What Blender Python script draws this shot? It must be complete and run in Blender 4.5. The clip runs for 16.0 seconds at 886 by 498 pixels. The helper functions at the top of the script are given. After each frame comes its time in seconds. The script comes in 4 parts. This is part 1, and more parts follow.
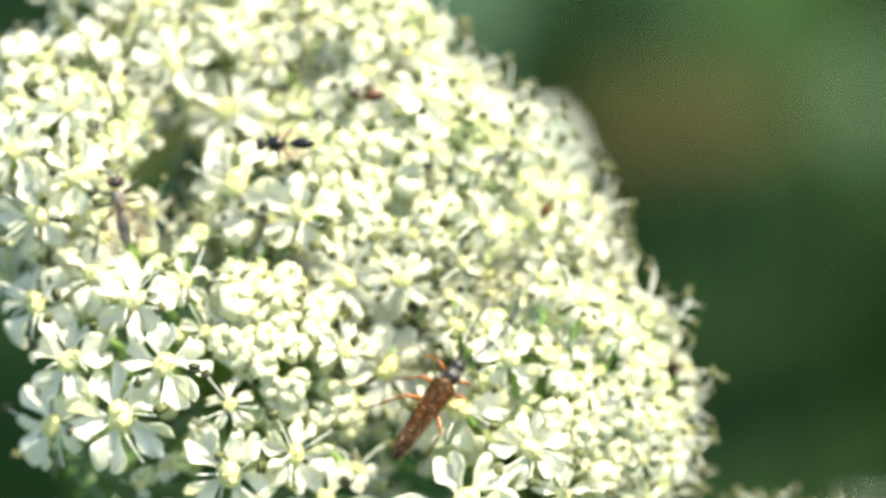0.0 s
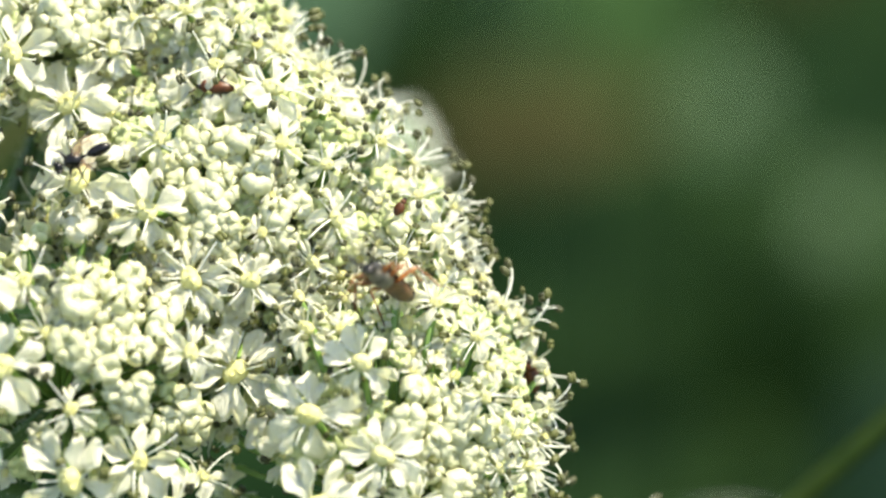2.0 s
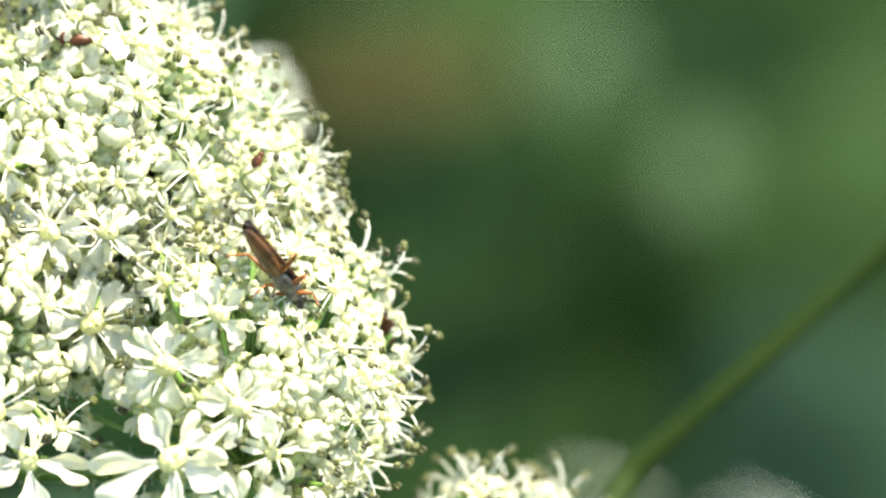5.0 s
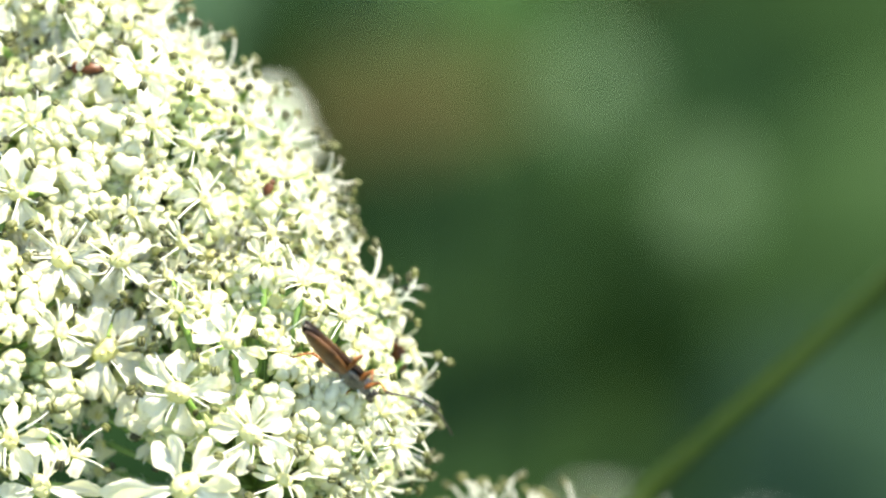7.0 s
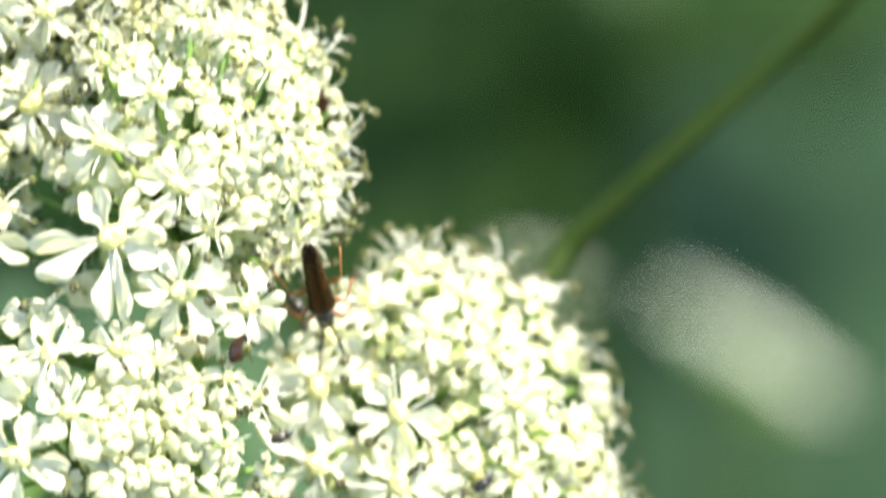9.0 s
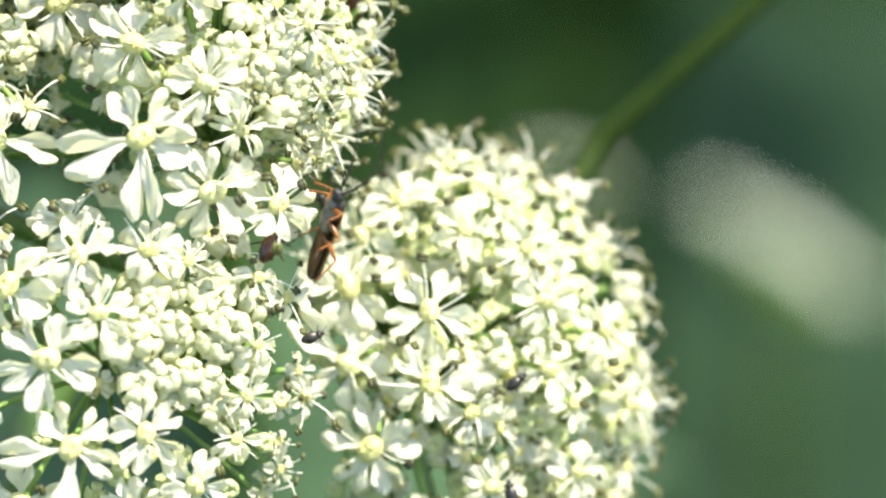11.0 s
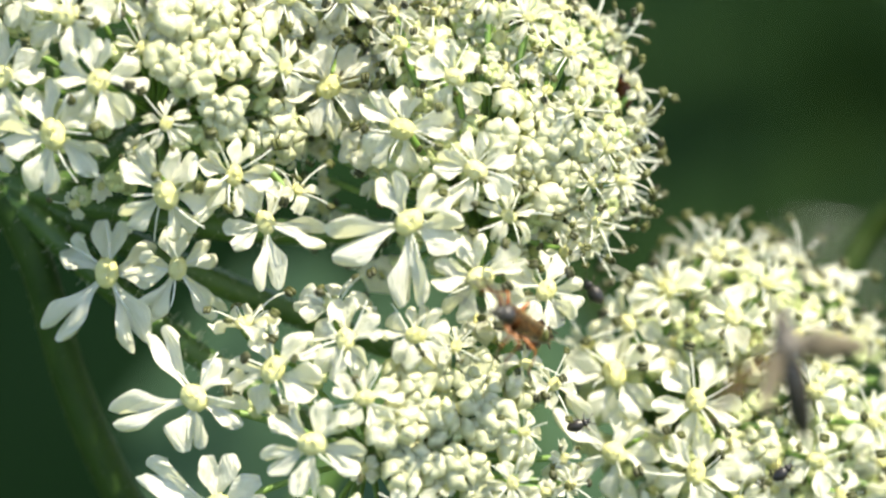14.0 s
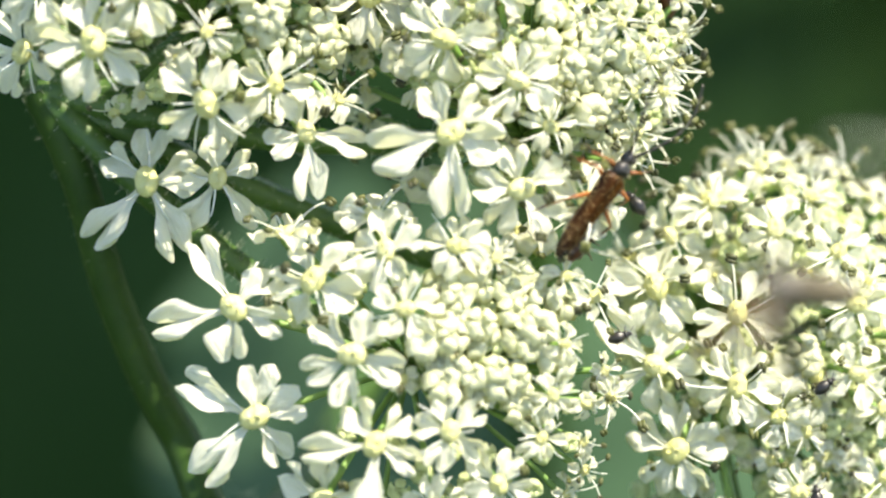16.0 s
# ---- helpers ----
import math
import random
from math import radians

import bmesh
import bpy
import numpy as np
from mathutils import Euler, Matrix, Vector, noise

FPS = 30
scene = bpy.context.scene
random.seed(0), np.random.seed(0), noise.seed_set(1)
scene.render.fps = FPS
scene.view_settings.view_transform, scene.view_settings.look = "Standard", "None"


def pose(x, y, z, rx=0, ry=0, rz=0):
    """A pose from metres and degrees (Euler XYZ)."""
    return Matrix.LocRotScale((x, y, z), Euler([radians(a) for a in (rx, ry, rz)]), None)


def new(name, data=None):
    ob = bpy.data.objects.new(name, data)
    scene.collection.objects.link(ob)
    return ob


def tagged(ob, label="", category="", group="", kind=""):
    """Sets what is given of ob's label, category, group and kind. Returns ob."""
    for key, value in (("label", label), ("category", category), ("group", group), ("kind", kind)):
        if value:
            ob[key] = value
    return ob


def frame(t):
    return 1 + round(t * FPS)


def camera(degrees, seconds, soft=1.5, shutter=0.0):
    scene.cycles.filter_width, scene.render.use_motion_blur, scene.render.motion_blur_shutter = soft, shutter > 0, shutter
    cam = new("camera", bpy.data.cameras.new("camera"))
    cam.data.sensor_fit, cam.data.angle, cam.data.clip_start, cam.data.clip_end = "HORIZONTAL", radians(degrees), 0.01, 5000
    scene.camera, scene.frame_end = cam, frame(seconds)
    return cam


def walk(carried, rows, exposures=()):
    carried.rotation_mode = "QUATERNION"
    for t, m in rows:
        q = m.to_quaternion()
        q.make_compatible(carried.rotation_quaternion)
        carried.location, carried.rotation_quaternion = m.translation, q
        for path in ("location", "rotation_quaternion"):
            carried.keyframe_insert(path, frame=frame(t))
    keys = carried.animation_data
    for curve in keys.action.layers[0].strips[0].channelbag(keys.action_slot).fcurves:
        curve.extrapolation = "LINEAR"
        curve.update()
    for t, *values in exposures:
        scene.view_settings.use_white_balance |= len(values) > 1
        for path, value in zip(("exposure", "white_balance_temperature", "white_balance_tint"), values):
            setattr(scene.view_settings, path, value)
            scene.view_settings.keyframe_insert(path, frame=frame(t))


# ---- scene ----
# A close view of a flowering hogweed umbel with insects; sizes of plant and insects in millimetres.
MM = 0.001
REACH = 300.0                      # from the lens to the front flowers, mm
cam = camera(10, 16.0, soft=2.3, shutter=0.5)
cam.data.dof.use_dof = True
cam.data.dof.focus_distance = 0.3003
cam.data.dof.aperture_fstop = 16.5

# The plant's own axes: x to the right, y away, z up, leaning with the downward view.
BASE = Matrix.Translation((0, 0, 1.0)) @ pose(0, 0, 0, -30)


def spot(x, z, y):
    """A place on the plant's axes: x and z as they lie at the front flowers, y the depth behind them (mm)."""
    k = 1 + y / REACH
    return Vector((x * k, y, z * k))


# seconds, turn, nod, lean (degrees), step forward (mm)
PATH = (
    (0, 0.6518, 2.9772, 0.2497, -8.0),
    (0.5, 0.3733, 3.1621, 0.3482, -8.5),
    (1, -0.3476, 2.8197, 0.3483, -1.5),
    (1.5, -0.6885, 2.8193, 0.1806, 1.77),
    (2, -1.0221, 3.0776, 0.0862, 2.91),
    (2.5, -1.1419, 3.6489, 0.0572, 3.54),
    (3, -0.8533, 4.2015, 0.0863, 3.08),
    (3.5, -0.5982, 4.5622, 0.02, 2.5),
    (4, -0.7849, 4.5789, 0.1729, 2.02),
    (4.5, -1.9742, 2.9848, 0.2953, -0.01),
    (4.7, -2.6417, 2.5122, -0.0675, 1.13),
    (7, -2.5024, 2.8149, 0.0576, -0.6),
    (7.5, -2.9821, 2.8716, 0.1407, -1.0),
    (8, -3.2752, 2.9266, 0.1457, -1.4),
    (8.5, -3.4087, 2.4236, 0.5866, -1.3),
    (9, -3.3255, -0.0134, 0.3247, -1.4),
    (9.5, -3.0952, -0.7668, 0.2594, -1.66),
    (9.7, -3.1633, -1.0732, 0.2636, -1.18),
    (11.8, -2.8483, -1.2484, 0.6985, 0.19),
    (12, -2.7595, -1.3203, 0.5381, -0.44),
    (12.5, -2.8797, -1.5954, 0.606, -0.44),
    (13, -1.7494, -1.1831, 0.2071, 0.19),
    (13.5, -0.9593, -0.8323, 0.0791, 0.17),
    (14, 0.0347, -0.1609, 0.0291, 0.91),
    (14.5, 0, 0, 0, 0),
    (15, 0.2097, 0.2657, -0.112, 1.02),
    (15.5, 0.3288, -0.8658, -0.265, 2.15),
    (16, 0.4992, -1.1762, -0.2799, 2.41),
)
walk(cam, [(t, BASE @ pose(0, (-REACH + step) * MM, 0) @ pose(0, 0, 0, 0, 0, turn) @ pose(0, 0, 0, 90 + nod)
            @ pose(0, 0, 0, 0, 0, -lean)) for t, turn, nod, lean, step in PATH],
     exposures=[(t, stops, 7050, 10) for t, stops in (
         (0, 1.48), (0.7, 1.47), (1.1, 1.38), (1.5, 1.12), (2.5, 1.2), (3.5, 1.5), (4.5, 1.68), (7, 1.73), (8, 1.78), (9, 1.73),
         (9.7, 1.58), (11.8, 1.47), (12.5, 1.50), (13.5, 1.14), (14.5, 1.1), (15.2, 1.30), (15.6, 1.36), (16, 1.30))])

# ---------------------------------------------------------------- sky and sun
SUN_WAY = BASE.to_3x3() @ Vector((0.43, -0.44, 0.79)).normalized()
sun = new("sun", bpy.data.lights.new("sun", "SUN"))
sun.data.energy, sun.data.angle, sun.data.color = 4.5, radians(0.53), (1.0, 0.945, 0.80)
sun.matrix_world = Matrix.Translation((0, 0, 3)) @ SUN_WAY.to_track_quat("Z", "Y").to_matrix().to_4x4()
world = bpy.data.worlds.new("sky")
scene.world = world
world.use_nodes = True
sky = world.node_tree.nodes.new("ShaderNodeTexSky")
sky.sky_type, sky.sun_disc = "NISHITA", False
sky.sun_elevation = math.asin(max(-1, min(1, SUN_WAY.z)))
sky.sun_rotation = math.atan2(SUN_WAY.x, SUN_WAY.y)
world.node_tree.links.new(sky.outputs[0], world.node_tree.nodes["Background"].inputs[0])
world.node_tree.nodes["Background"].inputs[1].default_value = 0.145


# ---------------------------------------------------------------- materials
def material(name, low, high, rough=0.6, size=300.0, bump=0.2, spread=0.0, through_light=0.0, metal=0.0, fine=6.0,
             shine=0.5, coat=0.0, detail_dist=0.0002, grain=None):
    """A surface whose colour wanders between low and high at two scales; spread: variation from object to object."""
    m = bpy.data.materials.new(name)
    m.use_nodes = True
    n, l = m.node_tree.nodes, m.node_tree.links
    p = n["Principled BSDF"]
    out = n["Material Output"]
    co = n.new("ShaderNodeTexCoord")
    info = n.new("ShaderNodeObjectInfo")
    shift = n.new("ShaderNodeVectorMath")
    shift.operation = "ADD"
    l.new(co.outputs["Object"], shift.inputs[0])
    l.new(info.outputs["Random"], shift.inputs[1])
    big, small = n.new("ShaderNodeTexNoise"), n.new("ShaderNodeTexNoise")
    for tex, sc in ((big, size), (small, size * fine)):
        tex.inputs["Scale"].default_value, tex.inputs["Detail"].default_value = sc, 3
        if grain and tex is small:
            stretch = n.new("ShaderNodeVectorMath")
            stretch.operation = "MULTIPLY"
            stretch.inputs[1].default_value = grain
            l.new(shift.outputs[0], stretch.inputs[0])
            l.new(stretch.outputs[0], tex.inputs["Vector"])
        else:
            l.new(shift.outputs[0], tex.inputs["Vector"])
    mixf = n.new("ShaderNodeMath")
    mixf.operation = "MULTIPLY_ADD"
    mixf.inputs[1].default_value = 0.35
    l.new(small.outputs["Fac"], mixf.inputs[0])
    add = n.new("ShaderNodeMath")
    add.operation = "MULTIPLY_ADD"
    add.inputs[1].default_value = 0.65
    l.new(big.outputs["Fac"], add.inputs[0])
    l.new(mixf.outputs[0], add.inputs[2])
    mixf.inputs[2].default_value = 0.0
    rnd = n.new("ShaderNodeMath")
    rnd.operation = "MULTIPLY_ADD"
    rnd.inputs[1].default_value = spread
    l.new(info.outputs["Random"], rnd.inputs[0])
    l.new(add.outputs[0], rnd.inputs[2])
    ramp = n.new("ShaderNodeValToRGB")
    ramp.color_ramp.elements[0].position, ramp.color_ramp.elements[1].position = 0.36, 0.64 + spread
    ramp.color_ramp.elements[0].color, ramp.color_ramp.elements[1].color = (*low, 1), (*high, 1)
    l.new(rnd.outputs[0], ramp.inputs[0])
    l.new(ramp.outputs[0], p.inputs["Base Color"])
    p.inputs["Roughness"].default_value, p.inputs["Metallic"].default_value = rough, metal
    p.inputs["Coat Weight"].default_value = coat
    p.inputs["Specular IOR Level"].default_value = shine
    b = n.new("ShaderNodeBump")
    b.inputs["Strength"].default_value, b.inputs["Distance"].default_value = bump, detail_dist
    l.new(small.outputs["Fac"], b.inputs["Height"])
    l.new(b.outputs[0], p.inputs["Normal"])
    if through_light:
        tr, mx = n.new("ShaderNodeBsdfTranslucent"), n.new("ShaderNodeMixShader")
        mx.inputs[0].default_value = through_light
        glow = n.new("ShaderNodeMixRGB")
        glow.blend_type = "MULTIPLY"
        glow.inputs["Fac"].default_value = 1.0
        glow.inputs["Color2"].default_value = (1.0, 1.0, 0.74, 1)
        l.new(ramp.outputs[0], glow.inputs["Color1"])
        l.new(glow.outputs[0], tr.inputs[0])
        l.new(b.outputs[0], tr.inputs["Normal"])
        l.new(p.outputs[0], mx.inputs[1])
        l.new(tr.outputs[0], mx.inputs[2])
        l.new(mx.outputs[0], out.inputs["Surface"])
    return m


PETAL = material("petal_white", (0.815, 0.82, 0.645), (0.90, 0.90, 0.78), 0.30, 2.5, 0.75, 0.15, 0.44, detail_dist=0.0002, grain=(0.35, 1.6, 0.5))
BUD = material("bud_cream", (0.60, 0.62, 0.37), (0.77, 0.775, 0.56), 0.38, 1.6, 0.3, 0.25, 0.3, detail_dist=0.0001)
# Bud colour with the yellow-green light between the flowers painted in.
GAP_GLOW = material("bud_gap_glow", (0.47, 0.55, 0.24), (0.64, 0.69, 0.40), 0.45, 1.6, 0.3, 0.25, 0.25, detail_dist=0.0001)
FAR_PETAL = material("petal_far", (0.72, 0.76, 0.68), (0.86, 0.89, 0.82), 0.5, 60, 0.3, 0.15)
DISC = material("nectar_yellow", (0.72, 0.70, 0.24), (0.84, 0.82, 0.41), 0.34, 9, 0.9, 0.2, 0.15, coat=0.3, detail_dist=0.00012, fine=3)
FILAMENT = material("filament_white", (0.74, 0.77, 0.66), (0.84, 0.85, 0.80), 0.45, 3, 0.1, 0.1, 0.25)
ANTHER = material("anther_olive", (0.014, 0.016, 0.006), (0.090, 0.100, 0.022), 0.5, 4, 0.4, 0.6, 0.0, detail_dist=0.0001)
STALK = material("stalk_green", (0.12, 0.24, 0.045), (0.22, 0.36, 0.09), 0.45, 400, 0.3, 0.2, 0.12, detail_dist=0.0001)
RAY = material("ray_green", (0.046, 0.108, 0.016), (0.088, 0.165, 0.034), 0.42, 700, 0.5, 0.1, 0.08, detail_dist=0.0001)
# Stem green darkened: the shade over the main stem is in the colour.
STEM = material("stem_shaded_green", (0.020, 0.052, 0.007), (0.038, 0.078, 0.012), 0.5, 300, 0.3, 0.0, 0.0, shine=0.2, detail_dist=0.0001)
HAIR = material("hair_pale", (0.55, 0.60, 0.45), (0.75, 0.78, 0.65), 0.4, 200, 0.0, 0.0, 0.3)


def wing_case():
    """Brown wing cases, darker along seam, margin and tip, with fine gold hair."""
    m = material("wing_case_brown", (0.024, 0.0085, 0.0018), (0.068, 0.026, 0.0052), 0.30, 900, 0.6, fine=9, shine=0.10, detail_dist=0.00005)
    n, l = m.node_tree.nodes, m.node_tree.links
    co, sep = n.new("ShaderNodeTexCoord"), n.new("ShaderNodeSeparateXYZ")
    l.new(co.outputs["Object"], sep.inputs[0])
    side, tip, worst, mix = n.new("ShaderNodeMath"), n.new("ShaderNodeMapRange"), n.new("ShaderNodeMath"), n.new("ShaderNodeMixRGB")
    side.operation = "ABSOLUTE"
    l.new(sep.outputs["X"], side.inputs[0])
    edge = n.new("ShaderNodeMapRange")
    edge.inputs["From Min"].default_value, edge.inputs["From Max"].default_value = 0.00042, 0.00078
    l.new(side.outputs[0], edge.inputs["Value"])
    tip.inputs["From Min"].default_value, tip.inputs["From Max"].default_value = -0.0010, -0.0032
    l.new(sep.outputs["Y"], tip.inputs["Value"])
    seam = n.new("ShaderNodeMapRange")
    seam.inputs["From Min"].default_value, seam.inputs["From Max"].default_value = 0.00010, 0.00003
    l.new(side.outputs[0], seam.inputs["Value"])
    both = n.new("ShaderNodeMath")
    both.operation = "MAXIMUM"
    l.new(edge.outputs[0], both.inputs[0])
    l.new(seam.outputs[0], both.inputs[1])
    worst.operation = "MAXIMUM"
    l.new(both.outputs[0], worst.inputs[0])
    l.new(tip.outputs[0], worst.inputs[1])
    p = n["Principled BSDF"]
    l.new(worst.outputs[0], mix.inputs["Fac"])
    l.new(p.inputs["Base Color"].links[0].from_socket, mix.inputs["Color1"])
    mix.inputs["Color2"].default_value = (0.008, 0.0042, 0.0025, 1)
    l.new(mix.outputs[0], p.inputs["Base Color"])
    return m


REED = material("stalk_olive", (0.010, 0.026, 0.003), (0.020, 0.038, 0.005), 0.6, 200, 0.2, 0.0, 0.0, shine=0.1, detail_dist=0.0001)
WING_CASE = wing_case()
DARK = material("shell_black", (0.006, 0.006, 0.006), (0.03, 0.026, 0.02), 0.33, 1500, 0.5, detail_dist=0.00004, coat=0.2)
SILVER_BLACK = material("shell_downy_black", (0.008, 0.008, 0.008), (0.16, 0.15, 0.12), 0.4, 1200, 0.6, fine=5, detail_dist=0.00005)
BELLY = material("belly_brown", (0.035, 0.016, 0.006), (0.15, 0.065, 0.020), 0.4, 900, 0.6, fine=6, detail_dist=0.00005)
JET = material("shell_jet", (0.003, 0.003, 0.003), (0.012, 0.011, 0.01), 0.22, 1500, 0.15, shine=0.35, detail_dist=0.00003)
LEG = material("leg_orange", (0.17, 0.052, 0.008), (0.31, 0.11, 0.020), 0.35, 900, 0.2, detail_dist=0.00003)
TARSUS = material("leg_dark", (0.02, 0.012, 0.008), (0.10, 0.045, 0.02), 0.4, 900, 0.2, detail_dist=0.00003)
REDDISH = material("shell_red_brown", (0.032, 0.009, 0.005), (0.09, 0.027, 0.011), 0.28, 900, 0.4, coat=0.3, detail_dist=0.00004)
RUST = material("shell_rust", (0.045, 0.015, 0.005), (0.13, 0.045, 0.014), 0.4, 900, 0.3, shine=0.3, detail_dist=0.00004)
GOLD_HAIR = material("hair_golden", (0.28, 0.18, 0.06), (0.45, 0.32, 0.12), 0.35, 300, 0.0)
PALE_CASE = material("case_pale_brown", (0.030, 0.024, 0.015), (0.20, 0.165, 0.105), 0.5, 600, 0.4, 0.0, 0.2, detail_dist=0.00005)
FUZZ = material("fly_grey", (0.05, 0.045, 0.04), (0.18, 0.16, 0.13), 0.6, 1500, 0.6, detail_dist=0.00006)
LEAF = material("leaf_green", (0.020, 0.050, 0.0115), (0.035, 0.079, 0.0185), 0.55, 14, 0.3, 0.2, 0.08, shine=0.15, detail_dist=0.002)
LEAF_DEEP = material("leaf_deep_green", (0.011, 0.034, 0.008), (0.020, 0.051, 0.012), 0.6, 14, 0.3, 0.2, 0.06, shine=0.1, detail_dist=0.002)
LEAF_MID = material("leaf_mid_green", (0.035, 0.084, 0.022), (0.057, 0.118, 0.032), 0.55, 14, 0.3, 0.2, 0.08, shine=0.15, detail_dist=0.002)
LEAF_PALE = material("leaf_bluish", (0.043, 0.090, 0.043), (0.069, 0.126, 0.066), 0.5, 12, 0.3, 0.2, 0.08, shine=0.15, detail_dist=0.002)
# Lighter copy of the leaf green, with sunlight put into its colour.
LEAF_SUN_TINT = material("leaf_sun_tint", (0.055, 0.10, 0.045), (0.085, 0.14, 0.07), 0.5, 30, 0.2, 0.2, 0.1, shine=0.15, detail_dist=0.002)
LEAF_DRY = material("leaf_dry", (0.027, 0.028, 0.006), (0.040, 0.037, 0.008), 0.7, 20, 0.3, 0.2, 0.05, shine=0.15, detail_dist=0.002)
STRAW = material("stalk_straw", (0.15, 0.165, 0.035), (0.27, 0.27, 0.075), 0.5, 250, 0.3, 0.2, 0.1, detail_dist=0.0001)
SOIL = material("meadow_ground", (0.012, 0.026, 0.008), (0.030, 0.055, 0.018), 0.9, 5, 0.8, shine=0.15, detail_dist=0.03, fine=12)
GRASS = material("grass_green", (0.03, 0.065, 0.012), (0.06, 0.11, 0.025), 0.5, 8, 0.2, 0.3, 0.12, shine=0.15, detail_dist=0.001)


# ---------------------------------------------------------------- mesh helpers
def mesh_of(name, verts, faces, mats, index=None, smooth=True):
    me = bpy.data.meshes.new(name)
    me.from_pydata([tuple(v) for v in verts], [], faces)
    for m in mats:
        me.materials.append(m)
    if index is not None:
        me.polygons.foreach_set("material_index", index)
    if smooth:
        me.polygons.foreach_set("use_smooth", [True] * len(me.polygons))
    me.update()
    return me


def child(name, me, parent, basis=None, label=""):
    ob = new(name, me)
    ob.parent = parent
    if basis is not None:
        ob.matrix_basis = basis
    return tagged(ob, label)


class Shape:
    """Collects vertices and faces of one mesh."""

    def __init__(self):
        self.v, self.f, self.i = [], [], []

    def grid(self, pts, nu, nv, mat=0, wrap=False):
        o = len(self.v)
        self.v += pts
        for a in range(nu - 1):
            for b in range(nv if wrap else nv - 1):
                c = (b + 1) % nv
                self.f.append((o + a * nv + b, o + a * nv + c, o + (a + 1) * nv + c, o + (a + 1) * nv + b))
                self.i.append(mat)

    def tube(self, line, radii, sides=6, mat=0, caps=True):
        line = [Vector(p) for p in line]
        o, n = len(self.v), len(line)
        side = None
        for k, p in enumerate(line):
            way = (line[min(k + 1, n - 1)] - line[max(k - 1, 0)]).normalized()
            if side is None:
                side = way.orthogonal().normalized()
            side = (side - way * side.dot(way)).normalized()
            up = way.cross(side)
            r = radii[k] if isinstance(radii, (list, tuple)) else radii
            for j in range(sides):
                a = 2 * math.pi * j / sides
                self.v.append(p + side * (r * math.cos(a)) + up * (r * math.sin(a)))
        for k in range(n - 1):
            for j in range(sides):
                c = (j + 1) % sides
                self.f.append((o + k * sides + j, o + k * sides + c, o + (k + 1) * sides + c, o + (k + 1) * sides + j))
                self.i.append(mat)
        if caps:
            self.f.append(tuple(o + j for j in reversed(range(sides))))
            self.f.append(tuple(o + (n - 1) * sides + j for j in range(sides)))
            self.i += [mat, mat]

    def blob(self, centre, axes, turn=None, seg=8, rings=6, mat=0, warp=None):
        """An ellipsoid; warp(theta, h) scales its radius."""
        c, o = Vector(centre), len(self.v)
        turn = turn or Matrix.Identity(3)
        pts = []
        for a in range(rings + 1):
            h = math.pi * a / rings
            for b in range(seg):
                th = 2 * math.pi * b / seg
                k = warp(th, h) if warp else 1
                q = Vector((axes[0] * math.sin(h) * math.cos(th) * k, axes[1] * math.sin(h) * math.sin(th) * k, axes[2] * math.cos(h) * k))
                pts.append(c + turn @ q)
        self.grid(pts, rings + 1, seg, mat, True)

    def mesh(self, name, mats, scale=1.0):
        me = mesh_of(name, [v * scale for v in self.v], self.f, mats, self.i)
        return me


def bow(a, b, lift, n=6):
    """Points from a to b, bowed by the vector lift in the middle."""
    a, b, lift = Vector(a), Vector(b), Vector(lift)
    return [a.lerp(b, k / n) + lift * math.sin(math.pi * k / n) for k in range(n + 1)]


# ---------------------------------------------------------------- the flower's pieces (unit: one flower radius)
def petal_points(rnd, notch, width, droop, curl, nu=9, nv=9, claw=1.0, pleat=1.0):
    """A petal with a narrow claw and a rounded end, two-lobed where notched."""
    pts = []
    p1, p2, p3 = rnd.uniform(0, 6), rnd.uniform(0, 6), rnd.uniform(-0.08, 0.08)
    skew = rnd.uniform(0.42, 0.58)
    for a in range(nu):
        u = a / (nu - 1)
        s = min(u / 0.84, 1)
        w = width * (0.17 + 0.83 * (s * s * (3 - 2 * s)) ** claw)
        for b in range(nv):
            v = math.sin((b / (nv - 1) - 0.5) * math.pi)
            if notch > 0.12:
                c = skew if v > 0 else 1 - skew
                q = (abs(v) - c) / (c if abs(v) < c else 1 - c)
                reach = 1 - (notch if abs(v) < c else 0.27) * (1 - math.sqrt(max(0, 1 - q * q)))
            else:
                reach = 1 - 0.22 * (1 - math.sqrt(max(0, 1 - v * v))) - notch * math.exp(-(v / 0.3) ** 2)
            ragged = 1 + 0.07 * noise.noise((2.6 * v + p1, 1.7 * u, p2))
            r = 0.10 + 0.92 * u * (1 - (1 - reach * ragged) * u)
            x = v * w * (1 + 0.05 * math.sin(7 * u + p2) + 0.12 * noise.noise((3 * u, p2, v))) + p3 * u * u
            z = 0.26 * u - droop * u * u - curl * max(0, u - 0.7) ** 2 * 4 * (0.6 + 0.4 * abs(v))
            z += 0.20 * pleat * w / width * (v * v) * math.sin(u * 2.6) - 0.11 * pleat * u * math.exp(-(v / 0.22) ** 2)
            z += pleat * u * (0.06 * math.sin(5 * u + 4 * v + p1) + 0.13 * noise.noise((2.3 * u + p1, 2.1 * v, p2)) + 0.05 * noise.noise((6 * u, 5 * v + p1, p2)))
            pts.append(Vector((r, x, z)))
    return pts


def petal_mesh(seed, notch, width, droop, curl, claw=1.0, nu=9, nv=9, pleat=1.0):
    s = Shape()
    s.grid(petal_points(random.Random(seed), notch, width, droop, curl, nu, nv, claw, pleat), nu, nv)
    return s.mesh("petal", [PETAL])


